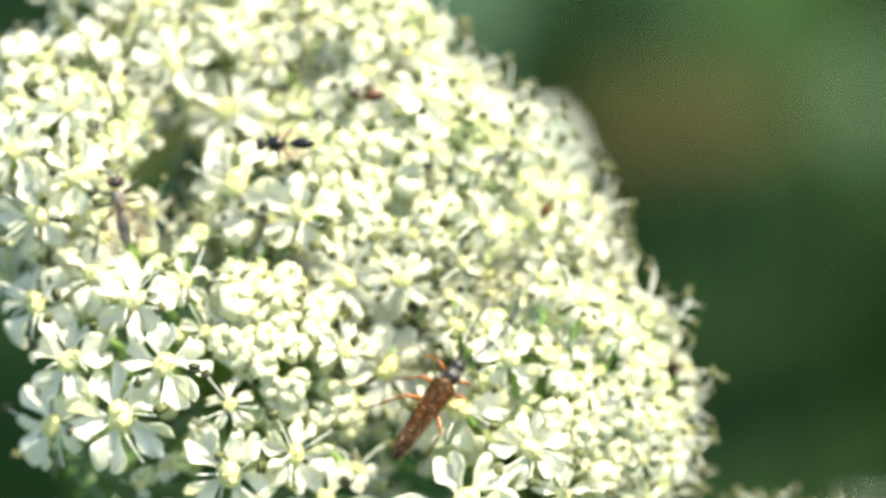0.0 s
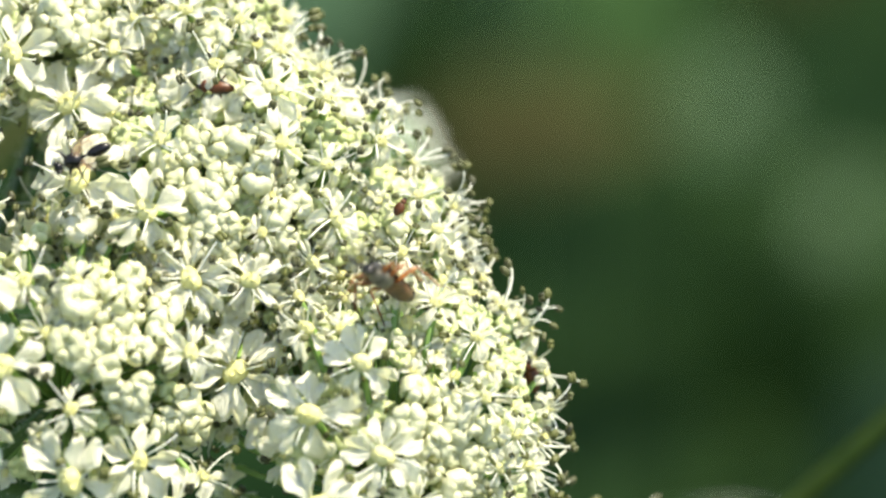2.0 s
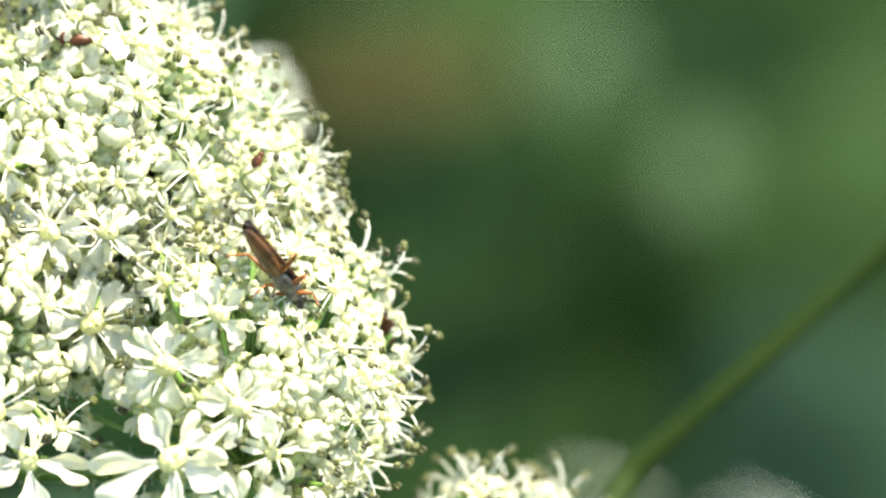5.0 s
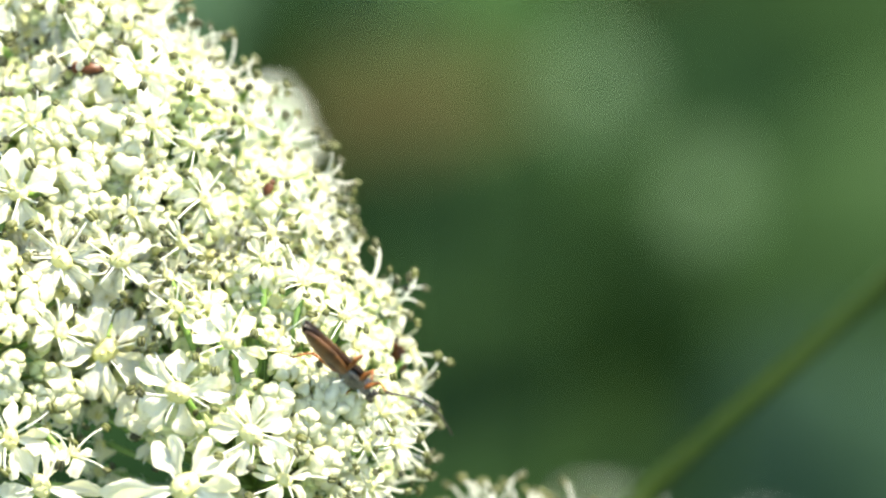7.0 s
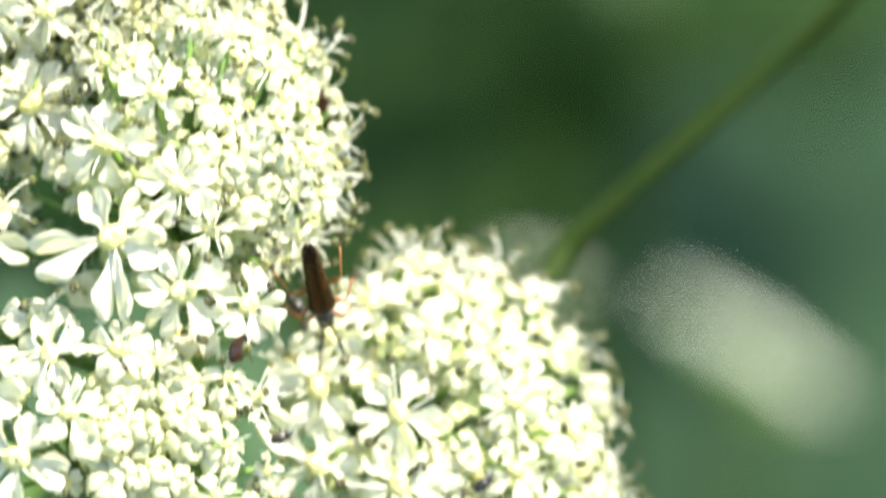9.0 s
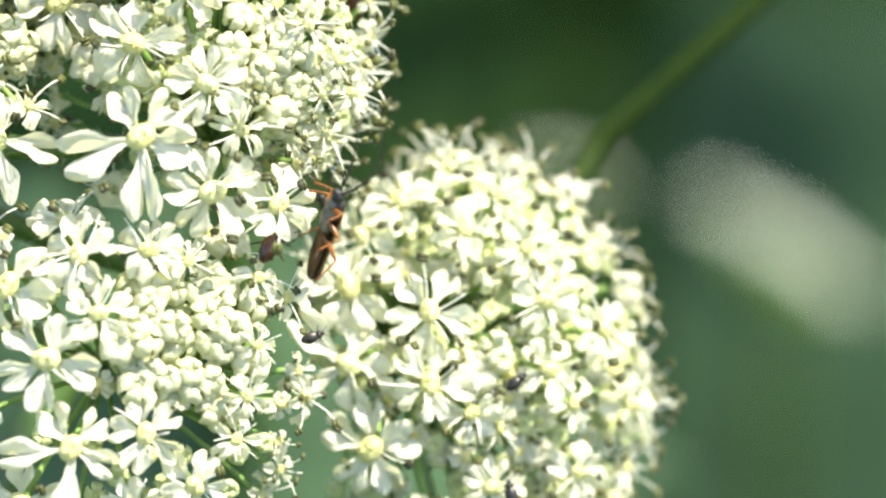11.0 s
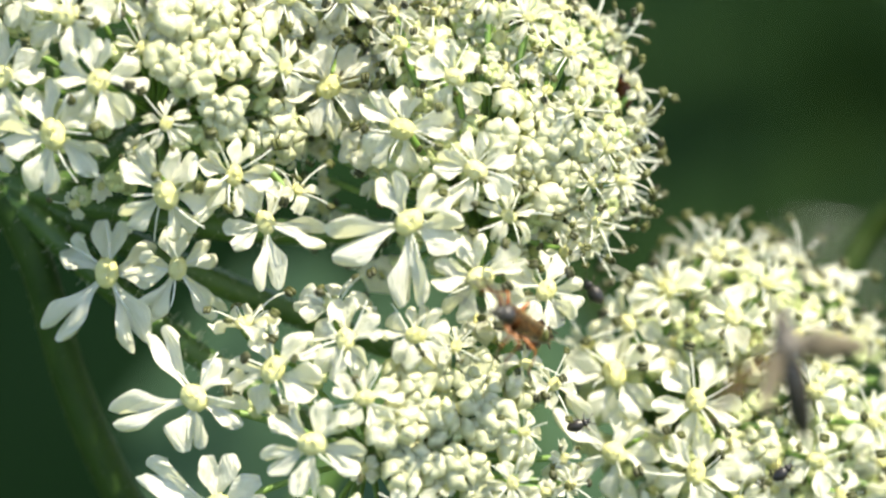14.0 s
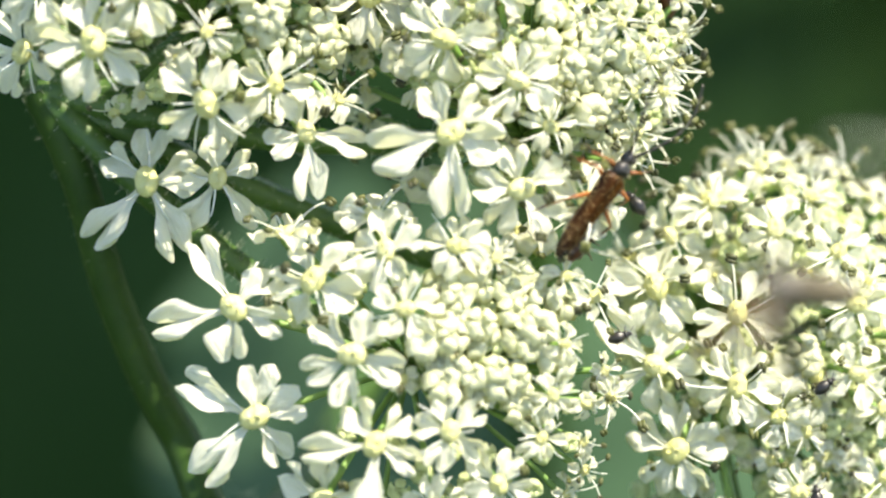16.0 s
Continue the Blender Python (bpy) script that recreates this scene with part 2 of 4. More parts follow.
def half_petal_mesh(seed):
    """A petal of a flower that is only opening, curled inwards over the middle."""
    rnd = random.Random(seed)
    nu, nv, pts = 8, 7, []
    k = rnd.uniform(0.85, 1.15)
    for a in range(nu):
        u = a / (nu - 1)
        ang = (-0.5 + 2.9 * u) * k
        for b in range(nv):
            v = 2 * b / (nv - 1) - 1
            w = 0.46 * math.sin(0.35 + 2.3 * u) ** 0.8
            rr = 0.38 + 0.34 * math.cos(ang)
            pts.append(Vector((rr - 0.10 * v * v * u, v * w, 0.40 + 0.42 * math.sin(ang) - 0.12 * (1 - abs(v)) * u)))
    s = Shape()
    s.grid(pts, nu, nv)
    return s.mesh("petal", [PETAL])


def disc_mesh(seed):
    """The yellowish double cushion of the flower's middle with its two short styles, on a green cup."""
    rnd = random.Random(seed)
    s = Shape()
    ph = rnd.uniform(0, 6)
    s.blob((0, 0, 0.11), (0.275, 0.25, 0.18), seg=20, rings=12,
           warp=lambda th, h: 1 + 0.10 * math.cos(2 * th + ph) + 0.05 * math.sin(9 * th + ph) * math.sin(8 * h) + 0.05 * noise.noise((4 * math.cos(th), 4 * math.sin(th), 5 * h + ph)))
    s.blob((0, 0, -0.10), (0.17, 0.17, 0.26), seg=8, rings=5, mat=1)
    for e in (-1, 1):
        s.tube([(0.04 * e, 0, 0.2), (0.07 * e, 0.02, 0.28), (0.12 * e, 0.02, 0.34)], [0.035, 0.028, 0.03], 5)
    return s.mesh("flower", [DISC, STALK])


def stamen_mesh(seed, reach, lift, hook, bare=False, stout=1.0):
    rnd = random.Random(seed)
    s = Shape()
    line = []
    for k in range(7):
        u = k / 6
        line.append(Vector((0.14 + reach * u - hook * u ** 3, 0.08 * math.sin(2 * u + seed), 0.06 + lift * math.sin(u * 1.7) - hook * 0.35 * u ** 4)))
    s.tube(line, [stout * (0.032 - 0.013 * k / 6) for k in range(7)], 5)
    if bare:
        return s.mesh("stamen", [FILAMENT])
    turn = Euler((rnd.uniform(-0.6, 0.6), rnd.uniform(-0.5, 0.5), rnd.uniform(0, 3))).to_matrix()
    end = line[-1]
    for e in (-1, 1):
        s.blob(end + turn @ Vector((0, 0.055 * e * stout, 0)), (0.165 * stout, 0.075 * stout, 0.09 * stout), turn, 8, 6, 1)
    return s.mesh("stamen", [FILAMENT, ANTHER])


def bud_mesh(seed, skin):
    """A closed bud: five petals rolled inwards over the middle, each creased along its midline, its tip tucked in."""
    rnd = random.Random(seed)
    s = Shape()
    nu, nv = 9, 7
    for k in range(5):
        size, spread = rnd.uniform(0.82, 1.15), rnd.uniform(0.85, 1.2)
        turn = Matrix.Rotation(1.2566 * k + rnd.uniform(-0.16, 0.16), 3, "Z") @ Matrix.Rotation(rnd.uniform(-0.16, 0.16), 3, "X")
        tuck, open_by = rnd.uniform(2.5, 3.5), rnd.uniform(0.0, 0.10)
        pts = []
        for a in range(nu):
            u = a / (nu - 1)
            ang = -1.0 + (tuck + 0.6) * u
            rho = 0.30 + open_by * u + 0.26 * spread * math.cos(ang)
            z = 0.42 + 0.40 * size * math.sin(ang)
            w = (0.14 + 0.18 * math.sin(math.pi * min(1, u * 1.12)) ** 0.8) * spread
            for b in range(nv):
                v = 2 * b / (nv - 1) - 1
                fat = 0.09 * (1 - v * v) - 0.055 * math.exp(-(v / 0.26) ** 2)
                out = Vector((math.cos(ang), 0, math.sin(ang)))
                pts.append(turn @ (Vector((rho, v * w, z)) + out * fat))
        s.grid(pts, nu, nv)
    s.blob((0, 0, 0.36), (0.30, 0.30, 0.36), seg=8, rings=5)
    s.blob((0, 0, -0.04), (0.20, 0.20, 0.26), seg=8, rings=5, mat=1)
    return s.mesh("bud", [skin, STALK])


def opening_mesh(seed):
    """A small flower that is just opening: uneven, half-raised petals and a few stamens out."""
    rnd = random.Random(seed)
    s = Shape()
    for k in range(5):
        size = rnd.uniform(0.55, 0.92)
        turn = (Matrix.Rotation(1.2566 * k + rnd.uniform(-0.3, 0.3), 3, "Z") @ Matrix.Rotation(-rnd.choice((0.05, 0.15, 0.3, 0.5, 0.8)), 3, "Y")
                @ Matrix.Rotation(rnd.uniform(-0.4, 0.4), 3, "X"))
        s.grid([turn @ (p * size) for p in petal_points(rnd, rnd.uniform(0.15, 0.3), rnd.uniform(0.36, 0.46), rnd.uniform(0.2, 0.5), rnd.uniform(0.2, 0.9), 7, 9)], 7, 9)
    s.blob((0, 0, 0.14), (0.31, 0.29, 0.20), seg=10, rings=6, mat=1, warp=lambda th, h: 1 + 0.1 * math.cos(2 * th))
    s.blob((0, 0, -0.10), (0.18, 0.18, 0.26), seg=8, rings=5, mat=2)
    for k in range(rnd.choice((1, 1, 2, 2))):
        a, q = rnd.uniform(0, 6.28), rnd.uniform(0.5, 1.2)
        top = Vector((q * math.cos(a), q * math.sin(a), rnd.uniform(0.55, 1.05)))
        s.tube(bow((0.15 * math.cos(a), 0.15 * math.sin(a), 0.1), top, (0, 0, 0.15), 4), 0.032, 4, 3)
        turn = Euler((rnd.uniform(-1, 1), rnd.uniform(-1, 1), rnd.uniform(0, 3))).to_matrix()
        s.blob(top + turn @ Vector((0, 0.06, 0)), (0.20, 0.085, 0.11), turn, 7, 5, 4)
        s.blob(top - turn @ Vector((0, 0.06, 0)), (0.20, 0.085, 0.11), turn, 7, 5, 4)
    return s.mesh("opening_flower", [PETAL, DISC, STALK, FILAMENT, ANTHER])


OPENING = [opening_mesh(k) for k in range(16)]
PETALS = [petal_mesh(k, (0.34, 0.24, 0.42, 0.14)[k % 4], (0.22, 0.27, 0.32, 0.25, 0.29)[k % 5], 0.20 + 0.12 * (k % 3), (0.0, 0.5, 0.9)[k % 3], 1.0, 10, 13, 1.0) for k in range(12)]
LOBED = [petal_mesh(40 + k, (0.30, 0.52, 0.16, 0.44, 0.56, 0.36)[k], (0.27, 0.37, 0.26, 0.32, 0.38, 0.29)[k], 0.16 + 0.05 * k, 0.25, 1.25, 14, 19, 0.9) for k in range(6)]
WIDE = [petal_mesh(70 + k, (0.36, 0.44, 0.28, 0.20)[k % 4], (0.33, 0.38, 0.41, 0.35)[k % 4], 0.18 + 0.1 * (k % 3), (0.0, 0.4)[k % 2], 1.1, 12, 17, 1.1) for k in range(8)]
HALF = [half_petal_mesh(k) for k in range(4)]
DISCS = [disc_mesh(k) for k in range(4)]
STAMENS = [stamen_mesh(k, 0.88 + 0.08 * (k % 4), 0.34 + 0.15 * (k % 3), 0.0 if k % 4 else 0.30) for k in range(8)]
BARE = [stamen_mesh(20 + k, 0.75 + 0.08 * (k % 4), 0.12 + 0.10 * (k % 3), 0.0 if k % 2 else 0.15, True) for k in range(6)]
SPREAD = [stamen_mesh(40 + k, 1.0 + 0.1 * (k % 3), 0.7 + 0.15 * (k % 3), 0.0, stout=1.35) for k in range(6)]
BUDS = [bud_mesh(k, BUD) for k in range(10)]
GAP_BUDS = [bud_mesh(k, GAP_GLOW) for k in range(4)]


def frame_of(place, normal, spin, size):
    q = Vector(normal).to_track_quat("Z", "Y").to_matrix().to_4x4()
    return Matrix.Translation(place) @ q @ Matrix.Rotation(spin, 4, "Z") @ Matrix.Diagonal((size, size, size, 1))


def flower(parent, inv, place, normal, r, rnd, big=0.0, outward=0.0, half=False, stamens=5, rim=1.0, shed=0.1, kinds=None):
    """One open flower. big: how much longer its outward petals are."""
    spin = rnd.uniform(0, 6.28)
    if big:
        spin = outward
    fl = child("flower", rnd.choice(DISCS), parent, inv @ frame_of(place, normal, spin, r))
    for k in range(5):
        a = 72 * k + rnd.uniform(-7, 7) + (36 if big else 0)
        lengthen = 1 + big * max(0, math.cos(radians(a))) if big else rnd.uniform(0.88, 1.06)
        me = rnd.choice(HALF) if half else rnd.choice(LOBED if big and lengthen > 1.1 else WIDE if r > 1.95 * MM else PETALS)
        wide = lengthen ** 0.55 * rnd.uniform(0.88, 1.1)
        child("petal", me, fl, pose(0, 0, 0, 0, 0, a) @ pose(0, 0, 0, rnd.uniform(-24, 24), rnd.uniform(-16, 16), 0)
              @ Matrix.Diagonal((lengthen, wide, 1, 1)))
    for k in range(stamens):
        a = 36 + 72 * k + rnd.uniform(-12, 12)
        child("stamen", rnd.choice(BARE if rnd.random() < shed else kinds or STAMENS), fl, pose(0, 0, 0, 0, 0, a) @ pose(0, 0, 0, 0, rnd.uniform(-20, 12), 0)
              @ Matrix.Scale(rim * rnd.uniform(0.8, 1.15) * min(1.25, 2.2 * MM / r) ** 0.6, 4))
    return fl


def pedicel_mesh(a, b, lift, r):
    s = Shape()
    s.tube(bow(a, b, lift, 5), [r * 0.9, r, r, r, r * 1.1, r * 1.3], 6, caps=False)
    return s.mesh("pedicel", [STALK])


# ---------------------------------------------------------------- umbellets
UMBELLETS = []                     # outlines, for what rests on them
HUB = spot(-26.5, 3.2, 7)          # where the rays leave the main stem


def umbellet(label, seed, centre, radii, depth, dome, base, listed, bud_zones, large=(), upturned=(), bare=(), close=0.68, forward=(), shed=0.25, fresh=44, back={}, fill=0.92, fringe=None):
    """A small umbel. centre, radii: its outline (mm); depth: its front behind the front plane; dome: how far its rim lies back;
    listed: (x, z, radius) of open flowers; bud_zones: (x, z, radius); large: numbers of outer flowers with long petals;
    upturned: numbers of flowers that face upwards; forward: numbers of those that hang out in front; shed: share of stamens without anthers; fresh: most small open flowers between; back: depths of flowers that hang farther back; fill: how densely small ones stand between; fringe: (from, to, count) of rim flowers that stand outwards, degrees; bare: (x, z, radius) of gaps without flowers."""
    rnd = random.Random(seed)
    cx, cz = centre
    rx, rz = radii
    root = spot(*base)
    UMBELLETS.append((cx, cz, rx, rz, depth, dome))
    thing = new("umbellet")
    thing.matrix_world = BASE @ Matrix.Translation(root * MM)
    tagged(thing, label, "flower cluster", "umbellets of the umbel")
    inv = Matrix.Translation(-root * MM)

    def surface(x, z):
        u, w = (x - cx) / rx, (z - cz) / rz
        rho = min(u * u + w * w, 0.985)
        c = math.sqrt(1 - rho)
        n = Vector((u / rx, -c / dome, w / rz)).normalized()
        n = (n * 0.62 + Vector((0.02, -0.42, 0.10))).normalized()
        return depth + dome * (1 - c), n, rho

    def stalk(place, n, r, stout=0.2):
        end = place - n * 0.32 * r
        if (end - root).length < 0.5:
            return
        me = pedicel_mesh((0, 0, 0), (end - root) * MM, n * 0.12 * (end - root).length * MM, stout * MM)
        child("pedicel", me, thing)

    taken = []
    for k, (x, z, r) in enumerate(listed):
        y, n, rho = surface(x, z)
        n = (n + Vector((rnd.uniform(-0.2, 0.2), rnd.uniform(-0.75, -0.45), rnd.uniform(-0.1, 0.25)))).normalized()
        if k in upturned:
            n = (n * 0.55 + Vector((0, 0, 0.85))).normalized()
        y = depth + (y - depth) * 0.5
        if k in forward:
            y = depth + 0.12 * (y - depth)
            n = (n * 0.5 + Vector((0.15, -0.4, 0.25))).normalized()
        if k in large:
            n = (n * 0.25 + Vector((0.05, -1.0, 0.15))).normalized()
        place = spot(x, z, back[k] if k in back else y - 0.5 * r)
        big = 0.7 if k in large else 0.0
        out = math.atan2(z - cz, x - cx)
        if big:
            turn = n.to_track_quat("Z", "Y").to_matrix().inverted() @ Vector((math.cos(out), 0, math.sin(out)))
            out = math.atan2(turn.y, turn.x)
        flower(thing, inv, place * MM, n, 1.02 * r * MM * (0.82 if big else 1.0), rnd, big, out, rim=1.05 if rho > 0.7 else 1.0, shed=1.0 if k in large else 0.1 if rho > 0.7 else shed)
        stalk(place, n, r)
        taken.append((x, z, 1.0 * r))
    # buds and opening flowers between
    opened = 0
    for k in range(int(9 * rx * rz)):
        a, q = rnd.uniform(0, 6.283), math.sqrt(rnd.random())
        x, z = cx + rx * q * math.cos(a), cz + rz * q * math.sin(a)
        y, n, rho = surface(x, z)
        if any((x - bx) ** 2 + (z - bz) ** 2 < br * br for bx, bz, br in bare):
            continue
        zone = any((x - bx) ** 2 + (z - bz) ** 2 < br * br for bx, bz, br in bud_zones)
        size = rnd.uniform(0.48, 0.76) if zone else rnd.uniform(0.62, 0.95)
        near = 0.69 if zone else close
        if any((x - tx) ** 2 + (z - tz) ** 2 < (near * (size + tr)) ** 2 for tx, tz, tr in taken):
            continue
        if not zone and rnd.random() > fill:
            taken.append((x, z, 0.6 * size))
            continue
        n = (n + Vector((rnd.uniform(-0.35, 0.35), rnd.uniform(-0.2, 0.2), rnd.uniform(-0.35, 0.35)))).normalized()
        place = spot(x, z, depth + (y - depth) * (1 - 0.25 * rho) + rnd.uniform(-0.2, 1.0))
        if zone and rnd.random() < 0.93:
            child("bud", rnd.choice(BUDS), thing, inv @ frame_of(place * MM, n, rnd.uniform(0, 6), size * 2.4 * MM))
        elif rnd.random() < (0.5 if rho > 0.78 else 0.45 if fresh > 45 else 0.22) and opened < fresh:
            opened += 1
            flower(thing, inv, place * MM, n, size * 2.0 * MM, rnd, half=rnd.random() < 0.2, stamens=5 if rho > 0.75 else rnd.choice((2, 3, 4)), rim=1.05 if rho > 0.75 else 0.95)
        else:
            child("opening_flower", rnd.choice(OPENING), thing, inv @ frame_of(place * MM, n, rnd.uniform(0, 6), size * 1.45 * MM))
        stalk(place, n, size * 1.4, 0.17)
        taken.append((x, z, size))
    # deeper ones that close the gaps, coloured like light filtered through petals
    for k in range(int(rx * rz * (2.8 if fill > 0.8 else 1.9 * fill * fill))):
        a, q = rnd.uniform(0, 6.283), math.sqrt(rnd.random()) * 0.88
        x, z = cx + rx * q * math.cos(a), cz + rz * q * math.sin(a)
        if any((x - bx) ** 2 + (z - bz) ** 2 < br * br for bx, bz, br in bare):
            continue
        y, n, rho = surface(x, z)
        place = spot(x, z, depth + (y - depth) * (1 - 0.25 * rho) + rnd.uniform(0.9, 2.0))
        child("bud", rnd.choice(GAP_BUDS), thing, inv @ frame_of(place * MM, n, rnd.uniform(0, 6), rnd.uniform(0.85, 1.15) * MM))
    # flowers that stand outwards at the rim, their stamens spread
    if fringe:
        first, last, count = fringe
        for k in range(count):
            a = radians(first + (last - first) * (k + rnd.uniform(0.2, 0.8)) / count)
            q = rnd.uniform(0.90, 1.0)
            x, z = cx + rx * q * math.cos(a), cz + rz * q * math.sin(a)
            place = spot(x, z, depth + dome * rnd.uniform(0.42, 0.62))
            n = Vector((math.cos(a), rnd.uniform(-0.5, 0.1), math.sin(a))).normalized()
            r = rnd.uniform(0.95, 1.25)
            flower(thing, inv, place * MM, n, r * MM, rnd, stamens=rnd.choice((2, 3, 4)), rim=1.3, shed=0.0, kinds=SPREAD)
            stalk(place, n, r, 0.17)
    # the ray that carries it
    s = Shape()
    line = bow((0, 0, 0), (HUB - root) * MM, Vector((0, 0.3, -1.6)) * MM, 14)
    s.tube(line, [0.65 * MM + 0.3 * MM * k / 14 for k in range(15)], 9)
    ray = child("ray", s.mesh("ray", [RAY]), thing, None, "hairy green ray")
    h = Shape()
    for k in range(420):
        i = rnd.uniform(0, 13.99)
        p = line[int(i)].lerp(line[int(i) + 1], i % 1)
        way = Vector((rnd.uniform(-1, 1), rnd.uniform(-1, 1), rnd.uniform(-1, 1))).normalized()
        h.tube([p + way * 0.6 * MM, p + way * rnd.uniform(1.1, 1.5) * MM], [0.034 * MM, 0.010 * MM], 3, caps=False)
    tagged(child("hairs", h.mesh("hairs", [HAIR]), ray), kind="stuff")
    return thing


# the rounded outer one with many stamens standing out
umbellet("white hogweed umbellet, rounded, open flowers round pale buds", 11, (1.7, 6.2), (9.9, 10.6), 0.0, 13, (2.1, 0.6, 6),
         [(1.74, 3.78, 2.41), (-2.54, 6.23, 2.75), (-2.21, 0.7, 3.75), (1.94, -2.58, 2.85), (5.83, -3.31, 2.41), (3.65, 1.04, 1.74), (0.54, 9.24, 2.21), (-2.71, 11.25, 1.81), (-0.74, 11.25, 1.34), (7.73, 7.23, 1.47), (10.24, 3.21, 1.41), (7.9, -0.64, 1.21), (-3.15, 13.09, 1.47), (4.89, 12.76, 1.54), (2.54, 14.09, 1.47), (7.23, 10.75, 1.41), (8.74, 0.7, 1.41), (9.57, 5.06, 1.34), (8.57, 3.05, 1.21), (6.9, -0.97, 1.34)],
         [(5.72, 4.39, 3.18), (3.88, 7.06, 1.34), (7.57, 1.71, 1.67)], large=(2,), fresh=62, fringe=(-45, 75, 16), forward=(2, 3, 4, 5), bare=[(1.9, 0.9, 1.35), (-4.82, 0.37, 2.51), (-5.49, 3.72, 1.34), (-1.47, -3.48, 2.01), (-3.15, -3.98, 1.34)])
# the middle one of the long dome
umbellet("white hogweed umbellet, dense, with opening flowers and buds", 12, (-7.55, 17.65), (11.6, 10.9), 2.0, 11, (-4, 17, 15),
         [(-16.04, 19.99, 3.08), (-12.09, 18.21, 2.61), (-16.57, 24.47, 2.81), (-14.03, 27.69, 2.01), (-9.51, 14.09, 2.41), (-6.06, 14.09, 2.08), (-11.35, 22.4, 1.74), (-4.72, 25.41, 2.21), (-4.22, 22.23, 1.74), (-8.07, 26.75, 1.67), (-1.54, 20.89, 1.47), (-1.04, 17.71, 1.81), (-2.38, 15.2, 1.54), (1.64, 13.19, 1.54), (-6.9, 8.8, 2.85), (-9.57, 14.43, 2.01), (-3.05, 11.15, 1.67), (-5.93, 13.93, 1.34), (-19.28, 16.34, 2.01), (1.54, 22.3, 1.54), (-1.47, 24.81, 1.54), (-4.32, 27.65, 1.47), (-5.32, 16.91, 1.27)],
         [(-6.49, 18.78, 3.68), (-9.51, 21.12, 1.51), (-4.82, 16.1, 1.34)], fresh=78, fringe=(15, 85, 8), bare=[(-8, 25.21, 0.8), (-19.6, 20.5, 1.2), (-19.8, 23.5, 1.6)])
umbellet("small white hogweed umbellet at the rim of the dome", 19, (2.2, 16.0), (4.5, 5.2), 4, 8, (2, 12, 15),
         [(4.89, 17.11, 1.41), (5.22, 14.09, 1.41), (3.88, 19.12, 1.34), (2.88, 15.77, 1.34)], [(1.87, 17.44, 0.87)], fringe=(-25, 80, 7))
# the far upper one
umbellet("white hogweed umbellet on the far side of the dome", 13, (-18.7, 29.2), (10.0, 8.2), 5.5, 9, (-17, 27, 20),
         [(-19.99, 27.49, 2.54), (-20.89, 31.17, 1.54), (-20.02, 34.95, 1.54), (-15.2, 34.95, 1.41), (-25.07, 28.05, 2.14), (-24.24, 33.51, 1.67), (-17.88, 32.84, 1.34), (-11.85, 31.5, 1.47), (-12.86, 29.49, 1.34)],
         [(-16.94, 29.16, 2.01), (-15.2, 32.17, 1.67)], bare=[(-20.5, 22.5, 2.2)])
umbellet("white hogweed umbellet closing the crest of the dome", 18, (-8.9, 27.9), (5.4, 4.5), 5.5, 8, (-6, 24, 18),
         [(-6.66, 29.49, 1.34), (-9.84, 30, 1.54), (-5.66, 27.99, 1.34)], [(-8.17, 28.82, 0.8)])
umbellet("white hogweed umbellet, partly in shade, with large flowers", 14, (-17.88, 9.74), (10.6, 9.2), -1.5, 8.5, (-17, 7, 6.5),
         [(-24.74, 14.5, 2.41), (-22.4, 12.92, 2.75), (-20.49, 9.01, 2.75), (-23.17, 5.93, 3.21), (-16.54, 6.56, 1.61), (-16.54, 2.44, 3.08), (-12.59, 3.55, 2.21), (-10.68, 0.7, 2.95), (-8.84, 2.54, 1.41), (-26.25, 9.24, 2.68), (-20.05, -2.24, 3.75), (-15.87, -1.98, 2.95), (-9.57, 9.84, 1.87), (-22.23, 12.42, 1.34), (-27.25, 5.39, 2.68), (-28.26, 12.76, 2.68), (-19.22, 14.09, 1.67), (-16.2, 14.09, 1.47)],
         [(-14.7, 11.25, 2.85), (-12.86, 12.76, 2.01), (-11.52, 9.74, 1.34), (-13.36, 7.57, 1.34), (-10.51, 6.56, 1.51)], large=(7, 10, 11), upturned=(8,), bare=[(-20.6, 17.6, 1.8), (-19.89, 4.72, 1.34), (-7.5, 4.72, 1), (-19.55, 0.7, 2.01), (-14.19, 0.03, 1.34), (-24.24, 1.37, 2.01), (-11.85, -2.64, 1.67)], close=0.8, shed=0.8, back={10: 3.2, 11: 2.8}, fill=0.6)
umbellet("white hogweed umbellet with an insect resting on it", 15, (-27.25, 21.12), (6.4, 7.6), 0.5, 7, (-26, 17, 12),
         [(-25.91, 20.52, 2.34), (-28.26, 18.18, 2.41), (-24.74, 13.83, 2.01), (-26.41, 24.81, 2.01), (-29.59, 22.13, 2.21), (-24.24, 16.77, 1.61)], [(-27.25, 16.1, 1.34)], bare=[(-21, 20.5, 1.9)])
